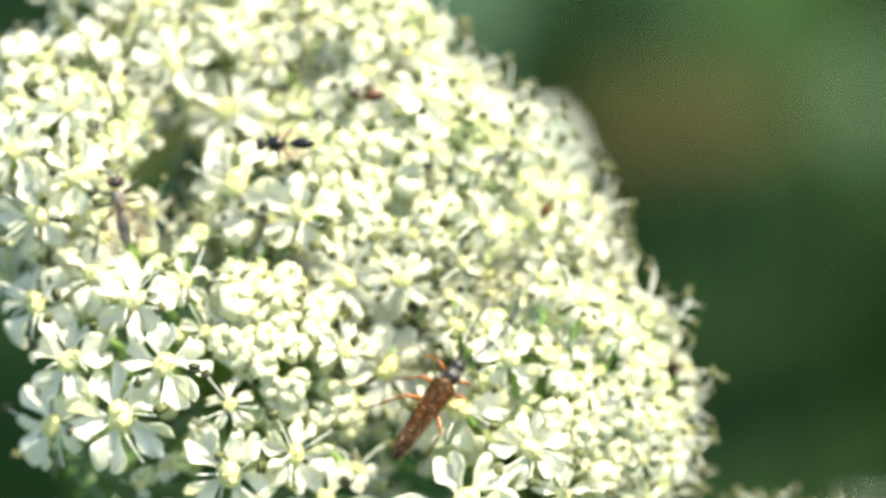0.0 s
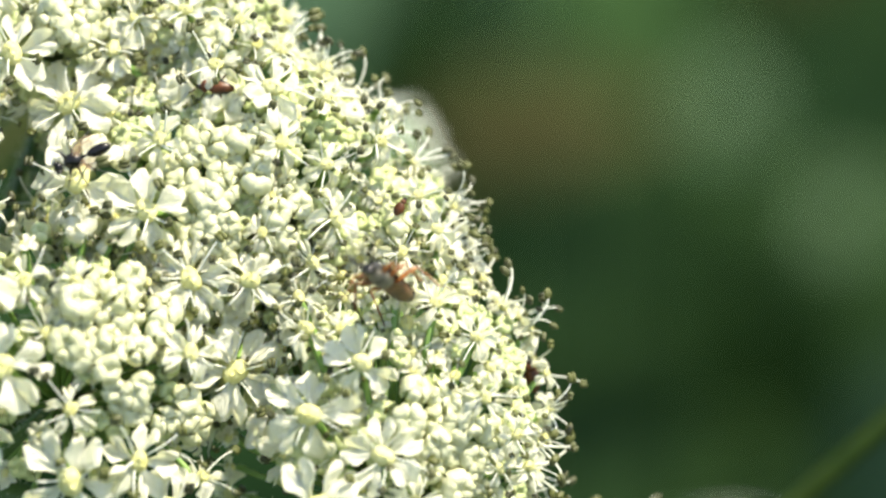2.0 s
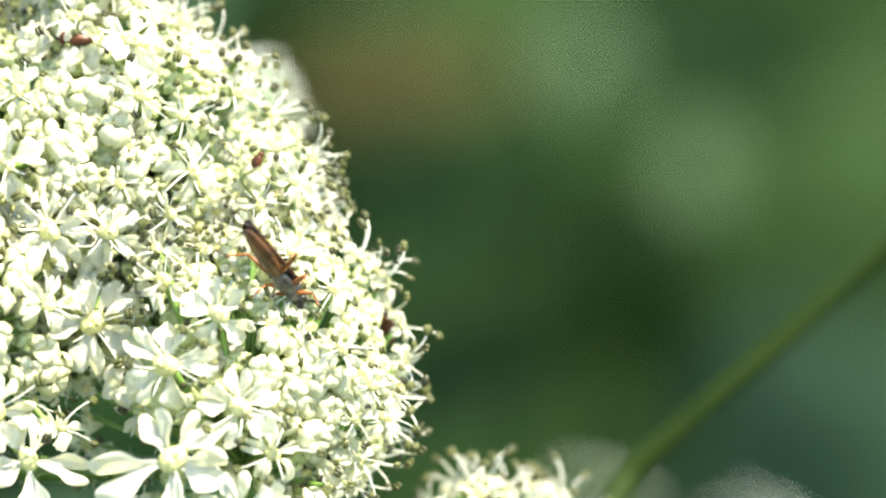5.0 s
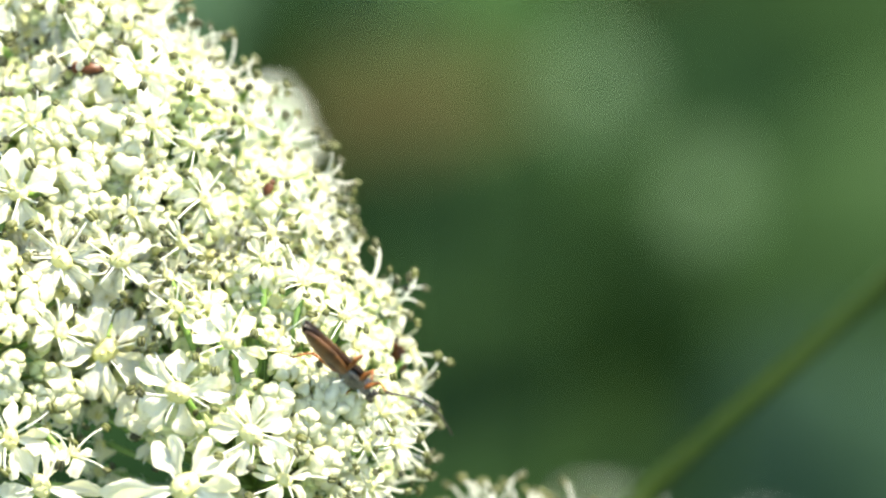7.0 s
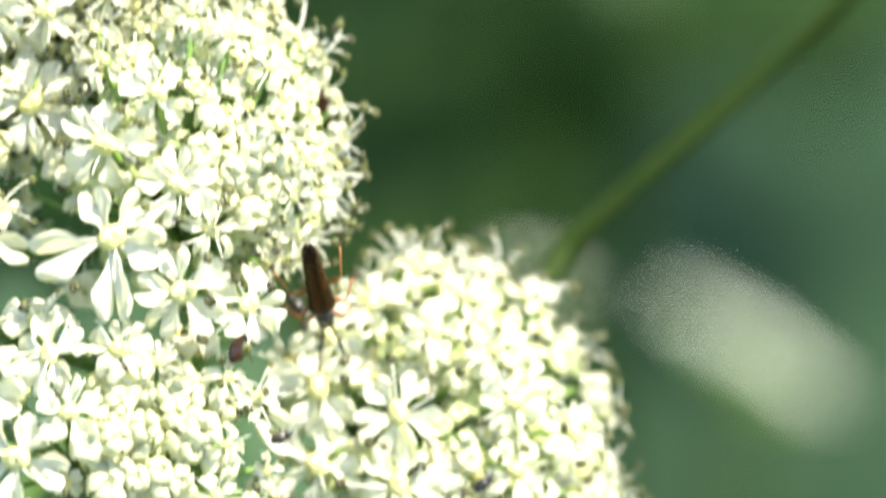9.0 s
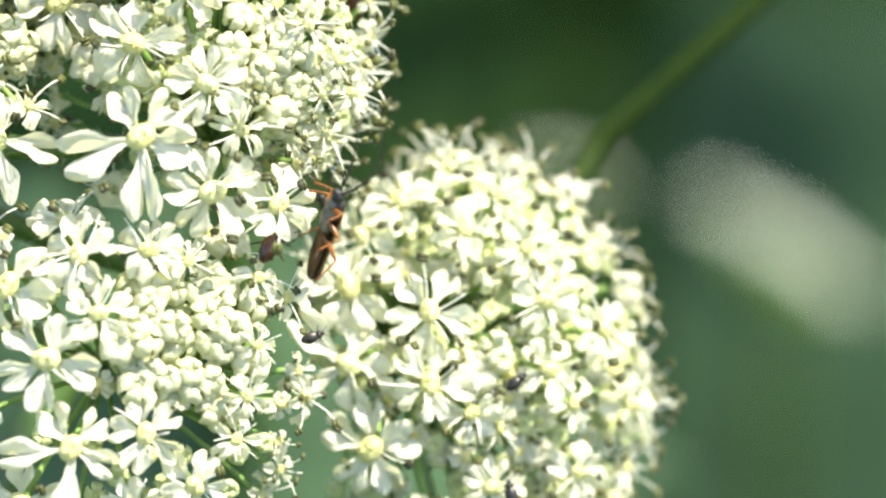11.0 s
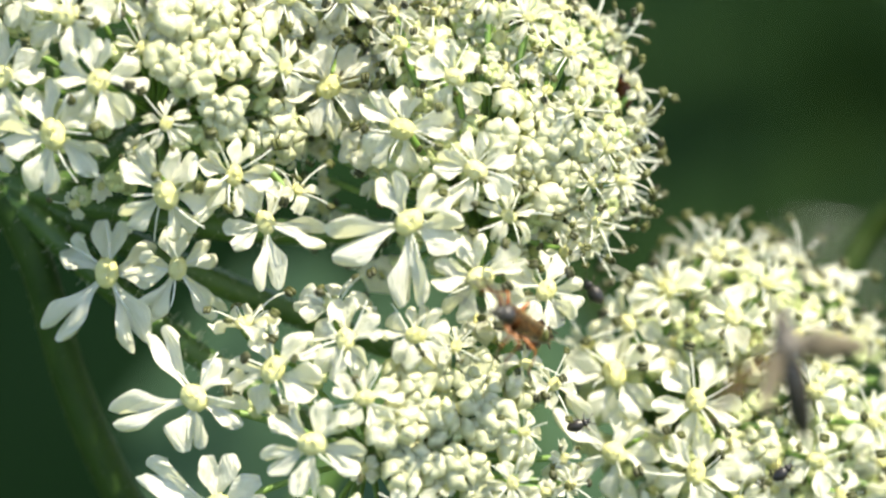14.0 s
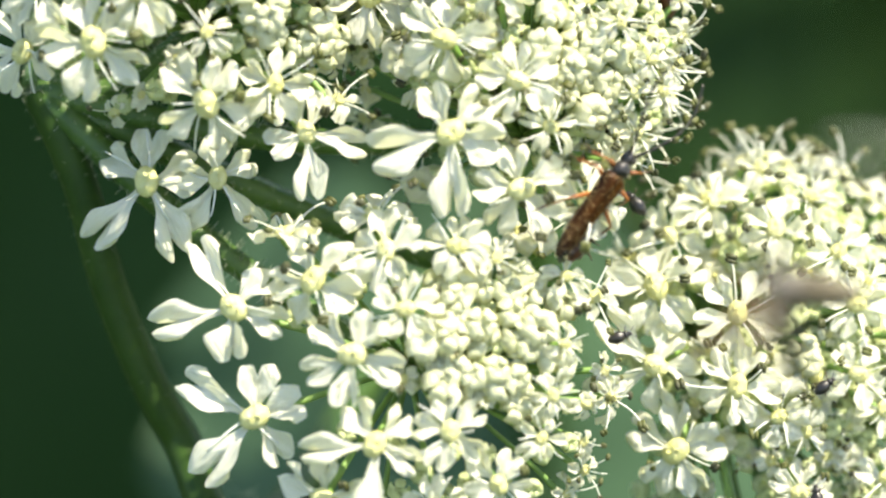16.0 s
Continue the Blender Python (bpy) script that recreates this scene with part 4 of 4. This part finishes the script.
def fly(name, label, category, length, mat, slim=1.0, wing_len=1.0, waist=False):
    """A small fly or wasp with folded wings; length in mm."""
    k = length
    thing = new(name)
    tagged(thing, label, category)
    s = Shape()
    s.blob((0, 0.08 * k, 0.16 * k), (0.12 * k * slim, 0.17 * k, 0.13 * k * slim), seg=12, rings=8)
    child("thorax", s.mesh("thorax", [mat], MM), thing)
    s = Shape()
    if waist:
        s.tube([(0, -0.05 * k, 0.15 * k), (0, -0.16 * k, 0.15 * k)], [0.03 * k, 0.02 * k], 6)
        s.blob((0, -0.34 * k, 0.14 * k), (0.095 * k, 0.21 * k, 0.095 * k), seg=12, rings=8)
    else:
        s.blob((0, -0.26 * k, 0.14 * k), (0.11 * k * slim, 0.28 * k, 0.10 * k * slim), seg=12, rings=10, warp=lambda th, h: 1 + 0.04 * math.sin(14 * h))
    child("abdomen", s.mesh("abdomen", [mat], MM), thing)
    s = Shape()
    s.blob((0, 0.33 * k, 0.15 * k), (0.10 * k, 0.08 * k, 0.09 * k), seg=12, rings=8)
    head = child("head", s.mesh("head", [JET if waist else DARK], MM), thing)
    for e in (-1, 1):
        s = Shape()
        s.blob((e * 0.07 * k, 0.35 * k, 0.17 * k), (0.045 * k, 0.06 * k, 0.06 * k), seg=8, rings=6)
        child("eye", s.mesh("eye", [REDDISH if not waist else DARK], MM), head)
        s = Shape()
        s.tube(stem_line([(e * 0.03 * k, 0.4 * k, 0.18 * k), (e * 0.1 * k, 0.5 * k, 0.26 * k), (e * 0.2 * k, (0.72 if waist else 0.54) * k, 0.2 * k)], 4), 0.010 * k, 5)
        child("antenna", s.mesh("antenna", [DARK], MM), head)
        w = child("wing", wing_mesh(0.75 * k * wing_len, 0.20 * k, e), thing, pose(-e * 0.02 * k * MM, 0.08 * k * MM, (0.27 + 0.01 * e) * k * MM, 5, 0, e * 8), "clear veined wing")
        w.visible_shadow = True
        for y, out, back in ((0.16, 0.28, 0.16), (0.06, 0.36, -0.02), (-0.02, 0.32, -0.30)):
            g = Shape()
            a, b = Vector((e * 0.06 * k, y * k, 0.08 * k)), Vector((e * out * 0.7 * k, (y + back * 0.4) * k, 0.20 * k))
            g.tube([a, a.lerp(b, 0.5), b], [0.02 * k, 0.028 * k, 0.016 * k], 6)
            c, d = Vector((e * out * k, (y + back * 0.8) * k, -0.02 * k)), Vector((e * (out + 0.06) * k, (y + back * 1.2) * k, -0.07 * k))
            g.tube([b, c, d], [0.014 * k, 0.010 * k, 0.007 * k], 5)
            child("leg", g.mesh("leg", [DARK], MM), thing)
    return thing


def flying_beetle():
    """A longhorn beetle on the wing: wing cases raised, wings out, long feelers spread."""
    thing = new("flying_beetle")
    tagged(thing, "grey-brown longhorn beetle in flight with raised wing cases", "beetle")
    s = Shape()
    s.blob((0, -1.9, 0.5), (0.75, 2.7, 0.62), seg=14, rings=14, warp=lambda th, h: 1 + 0.03 * math.sin(16 * h))
    child("abdomen", s.mesh("abdomen", [DARK], MM), thing, None, "dark ringed abdomen")
    s = Shape()
    s.blob((0, 1.2, 0.6), (0.95, 1.15, 0.8), seg=14, rings=9)
    child("thorax", s.mesh("thorax", [FUZZ], MM), thing)
    s = Shape()
    s.blob((0, 2.6, 0.5), (0.6, 0.6, 0.5), seg=12, rings=8)
    head = child("head", s.mesh("head", [FUZZ], MM), thing)
    for e in (-1, 1):
        s = Shape()
        s.tube(stem_line([(e * 0.2, 2.9, 0.7), (e * 1.1, 4.4, 1.2), (e * 2.8, 5.9, 1.2), (e * 5.0, 6.4, 0.8)], 6), 0.075, 6)
        child("antenna", s.mesh("antenna", [DARK], MM), head)
        s = Shape()
        pts = []
        for a in range(12):
            u = a / 11
            w = 0.95 * math.sin(math.pi * (0.16 + 0.80 * u)) ** 0.6
            for q in range(6):
                v = q / 5 * 2 - 1
                pts.append(Vector((e * (0.5 + 3.9 * u), 0.9 - 1.5 * u + v * w, 0.9 + 1.6 * u - 0.35 * v * v)))
        s.grid(pts, 12, 6)
        child("elytron", s.mesh("elytron", [PALE_CASE], MM), thing, None, "pale brown wing case raised in flight")
        child("wing", wing_mesh(5.5, 1.9, e), thing, pose(e * 0.5 * MM, 0.4 * MM, 0.9 * MM, 25, 0, e * 62), "clear veined wing")
        for y, out, back in ((1.6, 1.6, 0.6), (0.8, 2.1, -0.9), (0.1, 2.3, -3.0)):
            leg_part(thing, e, (0.4, y, 0.2), (out * 0.75, y + back * 0.35, -0.4), (out * 1.1, y + back, -1.3), (out * 1.5, y + back * 1.5, -1.6), 0.13)
    return thing


def small_beetle(name, label, length, mat, slim=1.0):
    k = length
    thing = new(name)
    tagged(thing, label, "beetle")
    for e in (-1, 1):
        s = Shape()
        pts, nu, nv = [], 12, 7
        for a in range(nu):
            u = a / (nu - 1)
            w = 0.24 * k * slim * math.sin(math.pi * (0.12 + 0.84 * u)) ** 0.7
            for b in range(nv):
                th = b / (nv - 1) * 1.7
                pts.append(Vector((e * (0.004 * k + w * math.sin(min(th, 1.57))), (0.2 - 0.7 * u) * k, 0.08 * k + 0.9 * w * math.cos(th))))
        s.grid(pts, nu, nv)
        child("elytron", s.mesh("elytron", [mat], MM), thing)
    s = Shape()
    s.blob((0, -0.15 * k, 0.1 * k), (0.19 * k, 0.33 * k, 0.10 * k), seg=12, rings=8)
    child("body", s.mesh("body", [DARK], MM), thing)
    s = Shape()
    s.blob((0, 0.26 * k, 0.13 * k), (0.17 * k, 0.12 * k, 0.12 * k), seg=12, rings=8)
    child("pronotum", s.mesh("pronotum", [mat], MM), thing)
    s = Shape()
    s.blob((0, 0.40 * k, 0.11 * k), (0.10 * k, 0.09 * k, 0.08 * k), seg=10, rings=7)
    child("head", s.mesh("head", [DARK], MM), thing)
    for e in (-1, 1):
        s = Shape()
        s.tube(stem_line([(e * 0.05 * k, 0.46 * k, 0.13 * k), (e * 0.16 * k, 0.56 * k, 0.18 * k), (e * 0.22 * k, 0.68 * k, 0.15 * k)], 4), 0.012 * k, 5)
        child("antenna", s.mesh("antenna", [TARSUS], MM), thing)
        for y, b in ((0.22, 0.1), (0.05, 0.0), (-0.1, -0.12)):
            s = Shape()
            s.tube([(e * 0.12 * k, y * k, 0.05 * k), (e * 0.30 * k, (y + b) * k, 0.08 * k), (e * 0.38 * k, (y + 1.6 * b) * k, -0.06 * k)], [0.02 * k, 0.018 * k, 0.01 * k], 5)
            child("leg", s.mesh("leg", [TARSUS], MM), thing)
    return thing


def front(x, z):
    """How far behind the front plane the nearest flowers lie at x, z."""
    best = 4.0
    for cx, cz, rx, rz, depth, dome in UMBELLETS:
        rho = ((x - cx) / rx) ** 2 + ((z - cz) / rz) ** 2
        if rho < 1.15:
            best = min(best, depth + 0.55 * dome * (1 - math.sqrt(max(0.03, 1 - rho))))
    return best


def crawl(x, z, y, heading, tilt=0.0, roll=0.0):
    """The pose of an insect on the flowers: heading in degrees from the right, anticlockwise; y: depth
    from the flowers' surface; its back turned to the viewer;
    tilt: head towards the viewer; roll: onto its side."""
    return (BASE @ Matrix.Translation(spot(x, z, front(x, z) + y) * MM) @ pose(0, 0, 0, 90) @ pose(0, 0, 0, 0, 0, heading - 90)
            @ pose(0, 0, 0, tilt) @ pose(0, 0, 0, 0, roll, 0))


def rest_at(thing, *place):
    thing.matrix_world = crawl(*place)


rest_at(fly("brown_fly", "brownish fly with long clear wings resting on the flowers", "fly", 4.6, FUZZ, 0.8, 1.1), *[(-23.17, 18.78)][0], -2.6, 100, 10)
rest_at(small_beetle("red_bug", "small red-brown bug in a gap between flowers", 2.3, RUST, 0.7), *[(-8.1, 25.51)][0], -0.4, 175, 0)
rest_at(small_beetle("red_bug", "shiny rust-red bug among the white flowers", 1.25, RUST), *[(2.81, 18.48)][0], -0.6, 60, 0)
rest_at(small_beetle("red_bug", "reddish bug on the rim of the umbellet", 2.2, RUST), *[(10.5, 8.6)][0], 3.3, 100, 20)
rest_at(small_beetle("brown_beetle", "narrow dark brown beetle under the flowers", 3.0, REDDISH, 0.72), *[(5.56, -5.46)][0], -4, 62, 0)
rest_at(small_beetle("black_beetle", "tiny black beetle between white flowers", 1.5, DARK), *[(19.89, -14.03)][0], -0.6, 40, 0)
rest_at(small_beetle("black_beetle", "tiny black beetle under a flower", 1.6, DARK), *[(19.48, -20.59)][0], -0.6, 100, 0)
rest_at(small_beetle("black_beetle", "tiny black beetle under a flower", 1.5, DARK), *[(7.83, -11.22)][0], -0.6, 20, 0)
rest_at(small_beetle("black_beetle", "tiny black beetle below the petals", 1.4, DARK), *[(16.74, -21.93)][0], -0.6, 150, 0)
rest_at(fly("brown_fly", "brown fly with folded wings below the petals", "fly", 4.2, FUZZ, 0.9, 1.0), *[(-10.24, -22.06)][0], -1.0, 60, 0)
rest_at(small_beetle("black_beetle", "small black beetle behind the drooping petals", 1.9, DARK), *[(3.55, -1.87)][0], 0.6, 20, 0)
rest_at(small_beetle("black_beetle", "small black beetle in the gap between two umbellets", 1.8, DARK), *[(8.7, -3.35)][0], 2.0, 130, 0)
BEETLE, LEGS, FEELERS = beetle()
BEETLE.scale = (1.0, 1.18, 1.02)
SKULKER = small_beetle("black_beetle", "small black beetle slipping between the flowers", 2.2, DARK)
GREY_FLY = fly("grey_fly", "dark grey fly with brown-tinged wings walking among the flowers", "fly", 5.2, FUZZ, 0.9, 1.0)
FLYER = flying_beetle()
WASP = fly("black_wasp", "slender glossy black wasp with clear wings", "wasp", 3.8, JET, 1.15, 0.8, True)


def motions():
    """All that moves: seconds, x, z, depth, heading, tilt, roll."""
    walk(BEETLE, [(t, crawl(*row) @ pose(0, 0.45 * MM, 0)) for t, *row in [(0, -4.6, 6.3, -3.4, 55, -12, 12),
    (0.2, -4.79, 6.28, -2.4, 34, -25, 0),
    (0.4, -3.31, 6.68, -2.4, 31, -29, 0),
    (0.6, -1.70, 8.11, -2.4, 57, 0, 0),
    (0.8, -1.91, 9.53, -2.4, 46, -32, 0),
    (1, -0.21, 10.84, -2.4, 39, -41, 0),
    (1.2, 1.17, 10.96, -2.4, 23, -27, 0),
    (1.4, 1.97, 11.76, -2.4, 36, -45, 10),
    (1.5, 1.28, 12.12, -2.4, 68, -33, 18),
    (1.6, 1.27, 13.52, -2.4, 94, 27, 0),
    (1.8, 2.04, 13.87, -2.4, 63, 0, 0),
    (1.9, 2.17, 13.66, -3.2, 115, 40, 70),
    (2, 2.31, 13.45, -4, 150, 66, 140),
    (2.1, 2.16, 13.71, -3.2, 119, 36, 75),
    (2.2, 2.01, 13.96, -2.4, 71, 20, 0),
    (2.5, 1.44, 14.41, -2.4, 68, -38, 28),
    (3, 2.25, 16.32, -2.4, 59, -23, 14),
    (3.3, 1.83, 14.81, -2.4, 14, -39, 0),
    (3.5, 1.94, 14.45, -2.4, 4, -34, -20),
    (3.8, 2.6, 12.9, -2.2, -34, -30, -80),
    (4, 3.7, 11.3, -2.2, -54, -36, -130),
    (4.2, 5.6, 10.3, -2.2, -54, -40, -135),
    (4.5, 4.8, 10.1, -2.2, -55, -40, -135),
    (4.7, 3.6, 11.7, -2.2, -53, -40, -135),
    (6.8, 5.2, 9.5, -2.0, -49, -40, -125),
    (7, 6.8, 7.5, -2.0, -44, -38, -125),
    (7.2, 7.6, 7.5, -2.0, -46, -42, -115),
    (7.5, 8.8, 5.3, -2.0, -62, -32, -95),
    (8, 10.26, 4.12, -1.2, -71, -45, -60),
    (8.5, 10.07, 1.44, -1.2, -84, -45, -45),
    (9, 9.89, -1.84, -1.2, -75, -45, 0),
    (9.3, 10.51, -2.47, -1.2, -61, -37, 10),
    (9.5, 10.6, -3.5, -4.9, -48, 56, 0),
    (9.7, 10.12, -2.69, -4.9, -30, 45, 10),
    (10.4, 8.98, -4.04, -4.9, 28, 40, 60),
    (11.1, 7.85, -5.38, -4.9, 81, 40, 120),
    (11.8, 6.71, -6.73, -5.6, 135, 40, 175),
    (12, 6.70, -6.68, -5.6, 128, 46, 180),
    (12.5, 5.5, -6.2, -6.6, 172, 52, 190),
    (13, 4.5, -4.6, -6.0, 145, 40, 150),
    (13.3, 4.40, -4.95, -7, 141, 70, 90),
    (13.5, 4.79, -5.3, -8.2, 141, 74, 50),
    (13.7, 4.61, -5.5, -7.6, 141, 72, 45),
    (14, 3.92, -5.48, -6.2, 150, 62, 45),
    (14.5, 3.85, -5.2, -4.8, 145, 52, 40),
    (14.7, 3.95, -5.54, -4.6, 119, 14, 40),
    (15, 3.6, -5.8, -4.6, 122, 22, 30),
    (15.2, 3.37, -6.09, -4.6, 106, 10, 30),
    (15.5, 4.58, -5.32, -5.2, 87, 0, 26),
    (16, 6.1, -3.15, -5.2, 54, 0, 32)]])
    walk(WASP, [(t, crawl(*row)) for t, *row in [(0, -13.30, 22.45, -3.9, -179, 0, 0),
    (1, -14.64, 21.77, -3.9, -161, 0, 0),
    (1.5, -14.78, 22.03, -3.9, -160, 0, 0),
    (2, -16.07, 21.26, -3.9, -156, 0, 0),
    (2.5, -17.00, 21.09, -3.9, -157, 0, 0),
    (3, -18.77, 20.86, -3.9, -225, 0, 0),
    (3.5, -19.98, 21.93, -3.9, -238, 0, 0),
    (4, -20.71, 23.12, -3.9, -230, 0, 0),
    (4.7, -24.49, 23.20, -3.9, -225, 0, 0),
    (16, -40.81, -3.27, -3.9, -235, 0, 0)]])
    for k, (e, leg, home) in enumerate(LEGS):
        walk(leg, [(t / 4, home @ pose(0, 0, 0, 0, 7 * math.sin(t * 2.1 + k), 13 * math.sin(t * 1.7 + 2.1 * k))) for t in range(65)])
    for e, feeler, home in FEELERS:
        walk(feeler, [(t / 2, home @ pose(0, 0, 0, 10 * math.sin(t * 1.3 + e), 0, 12 * math.sin(t * 1.1 + 2 * e))) for t in range(33)])
    walk(SKULKER, [(t, crawl(*row)) for t, *row in (
        (0, -0.7, 11.7, 6, -30), (1.2, -0.7, 11.7, 6, -30), (1.4, -0.7, 11.7, -2.2, -30), (1.6, -0.7, 11.7, -2.2, -25), (1.85, -0.5, 11.5, 6, -30), (16, -0.5, 11.5, 6, -30))])
    walk(GREY_FLY, [(t, crawl(*row)) for t, *row in [(0, 36.76, -21.47, -3.2, 89, 0, 0),
    (8.6, 11.45, -18.13, -3.2, 90, 0, 0),
    (9, 8.53, -17.42, -3.2, 90, 0, 0),
    (9.3, 7.56, -16.34, -3.2, 90, 0, 0),
    (9.7, 7.32, -17.76, -3.2, 91, 0, 0),
    (10.4, 6.76, -20.5, -3.2, 34, 0, 0),
    (11.1, 6.20, -24.0, -3.2, -24, 0, 0),
    (11.8, 5.64, -26.5, -3.2, -81, 0, 0),
    (12.03, 5.57, -26.5, -3.2, -134, 0, 0),
    (12.27, 5.49, -24.8, -3.2, -188, 0, 0),
    (12.5, 5.42, -22.51, -3.2, -241, 0, 0),
    (12.7, 4.18, -21.23, -3.2, -252, 0, 0),
    (13.2, 4.80, -24.02, -3.2, -247, 0, 0),
    (16, 1.87, -25.85, -3.2, -246, 0, 0)]])
    walk(FLYER, [(t, crawl(*row)) for t, *row in [(0, 57.94, 22.48, -24, 98, 0, 0),
    (13.2, 52.41, 15.07, -24, 99, 0, 0),
    (13.4, 22.39, -2.21, -20, 102, 0, 30),
    (13.5, 23.14, -3.65, -21, 110, 0, 30),
    (13.6, 21.60, -7.75, -22, 99, 10, 40),
    (13.7, 18.50, -9.50, -24, 102, 10, 30),
    (13.8, 9.50, -8.90, -26, 104, 10, 40),
    (13.9, 8.90, -6.00, -26, 104, 15, 30),
    (14, 20.00, -7.60, -24, 103, 20, 40),
    (14.1, 16.70, -10.60, -24, 101, 20, 30),
    (14.2, 20.10, -6.10, -24, 100, 20, 40),
    (14.3, 24.00, -0.20, -24, 100, 20, 40),
    (14.45, 38.00, -1.00, -24, 100, 20, 40),
    (15.7, 39.02, -10.56, -24, 101, 10, 30),
    (16, 17.00, -9.40, -26, 100, 20, 40)]])


motions()
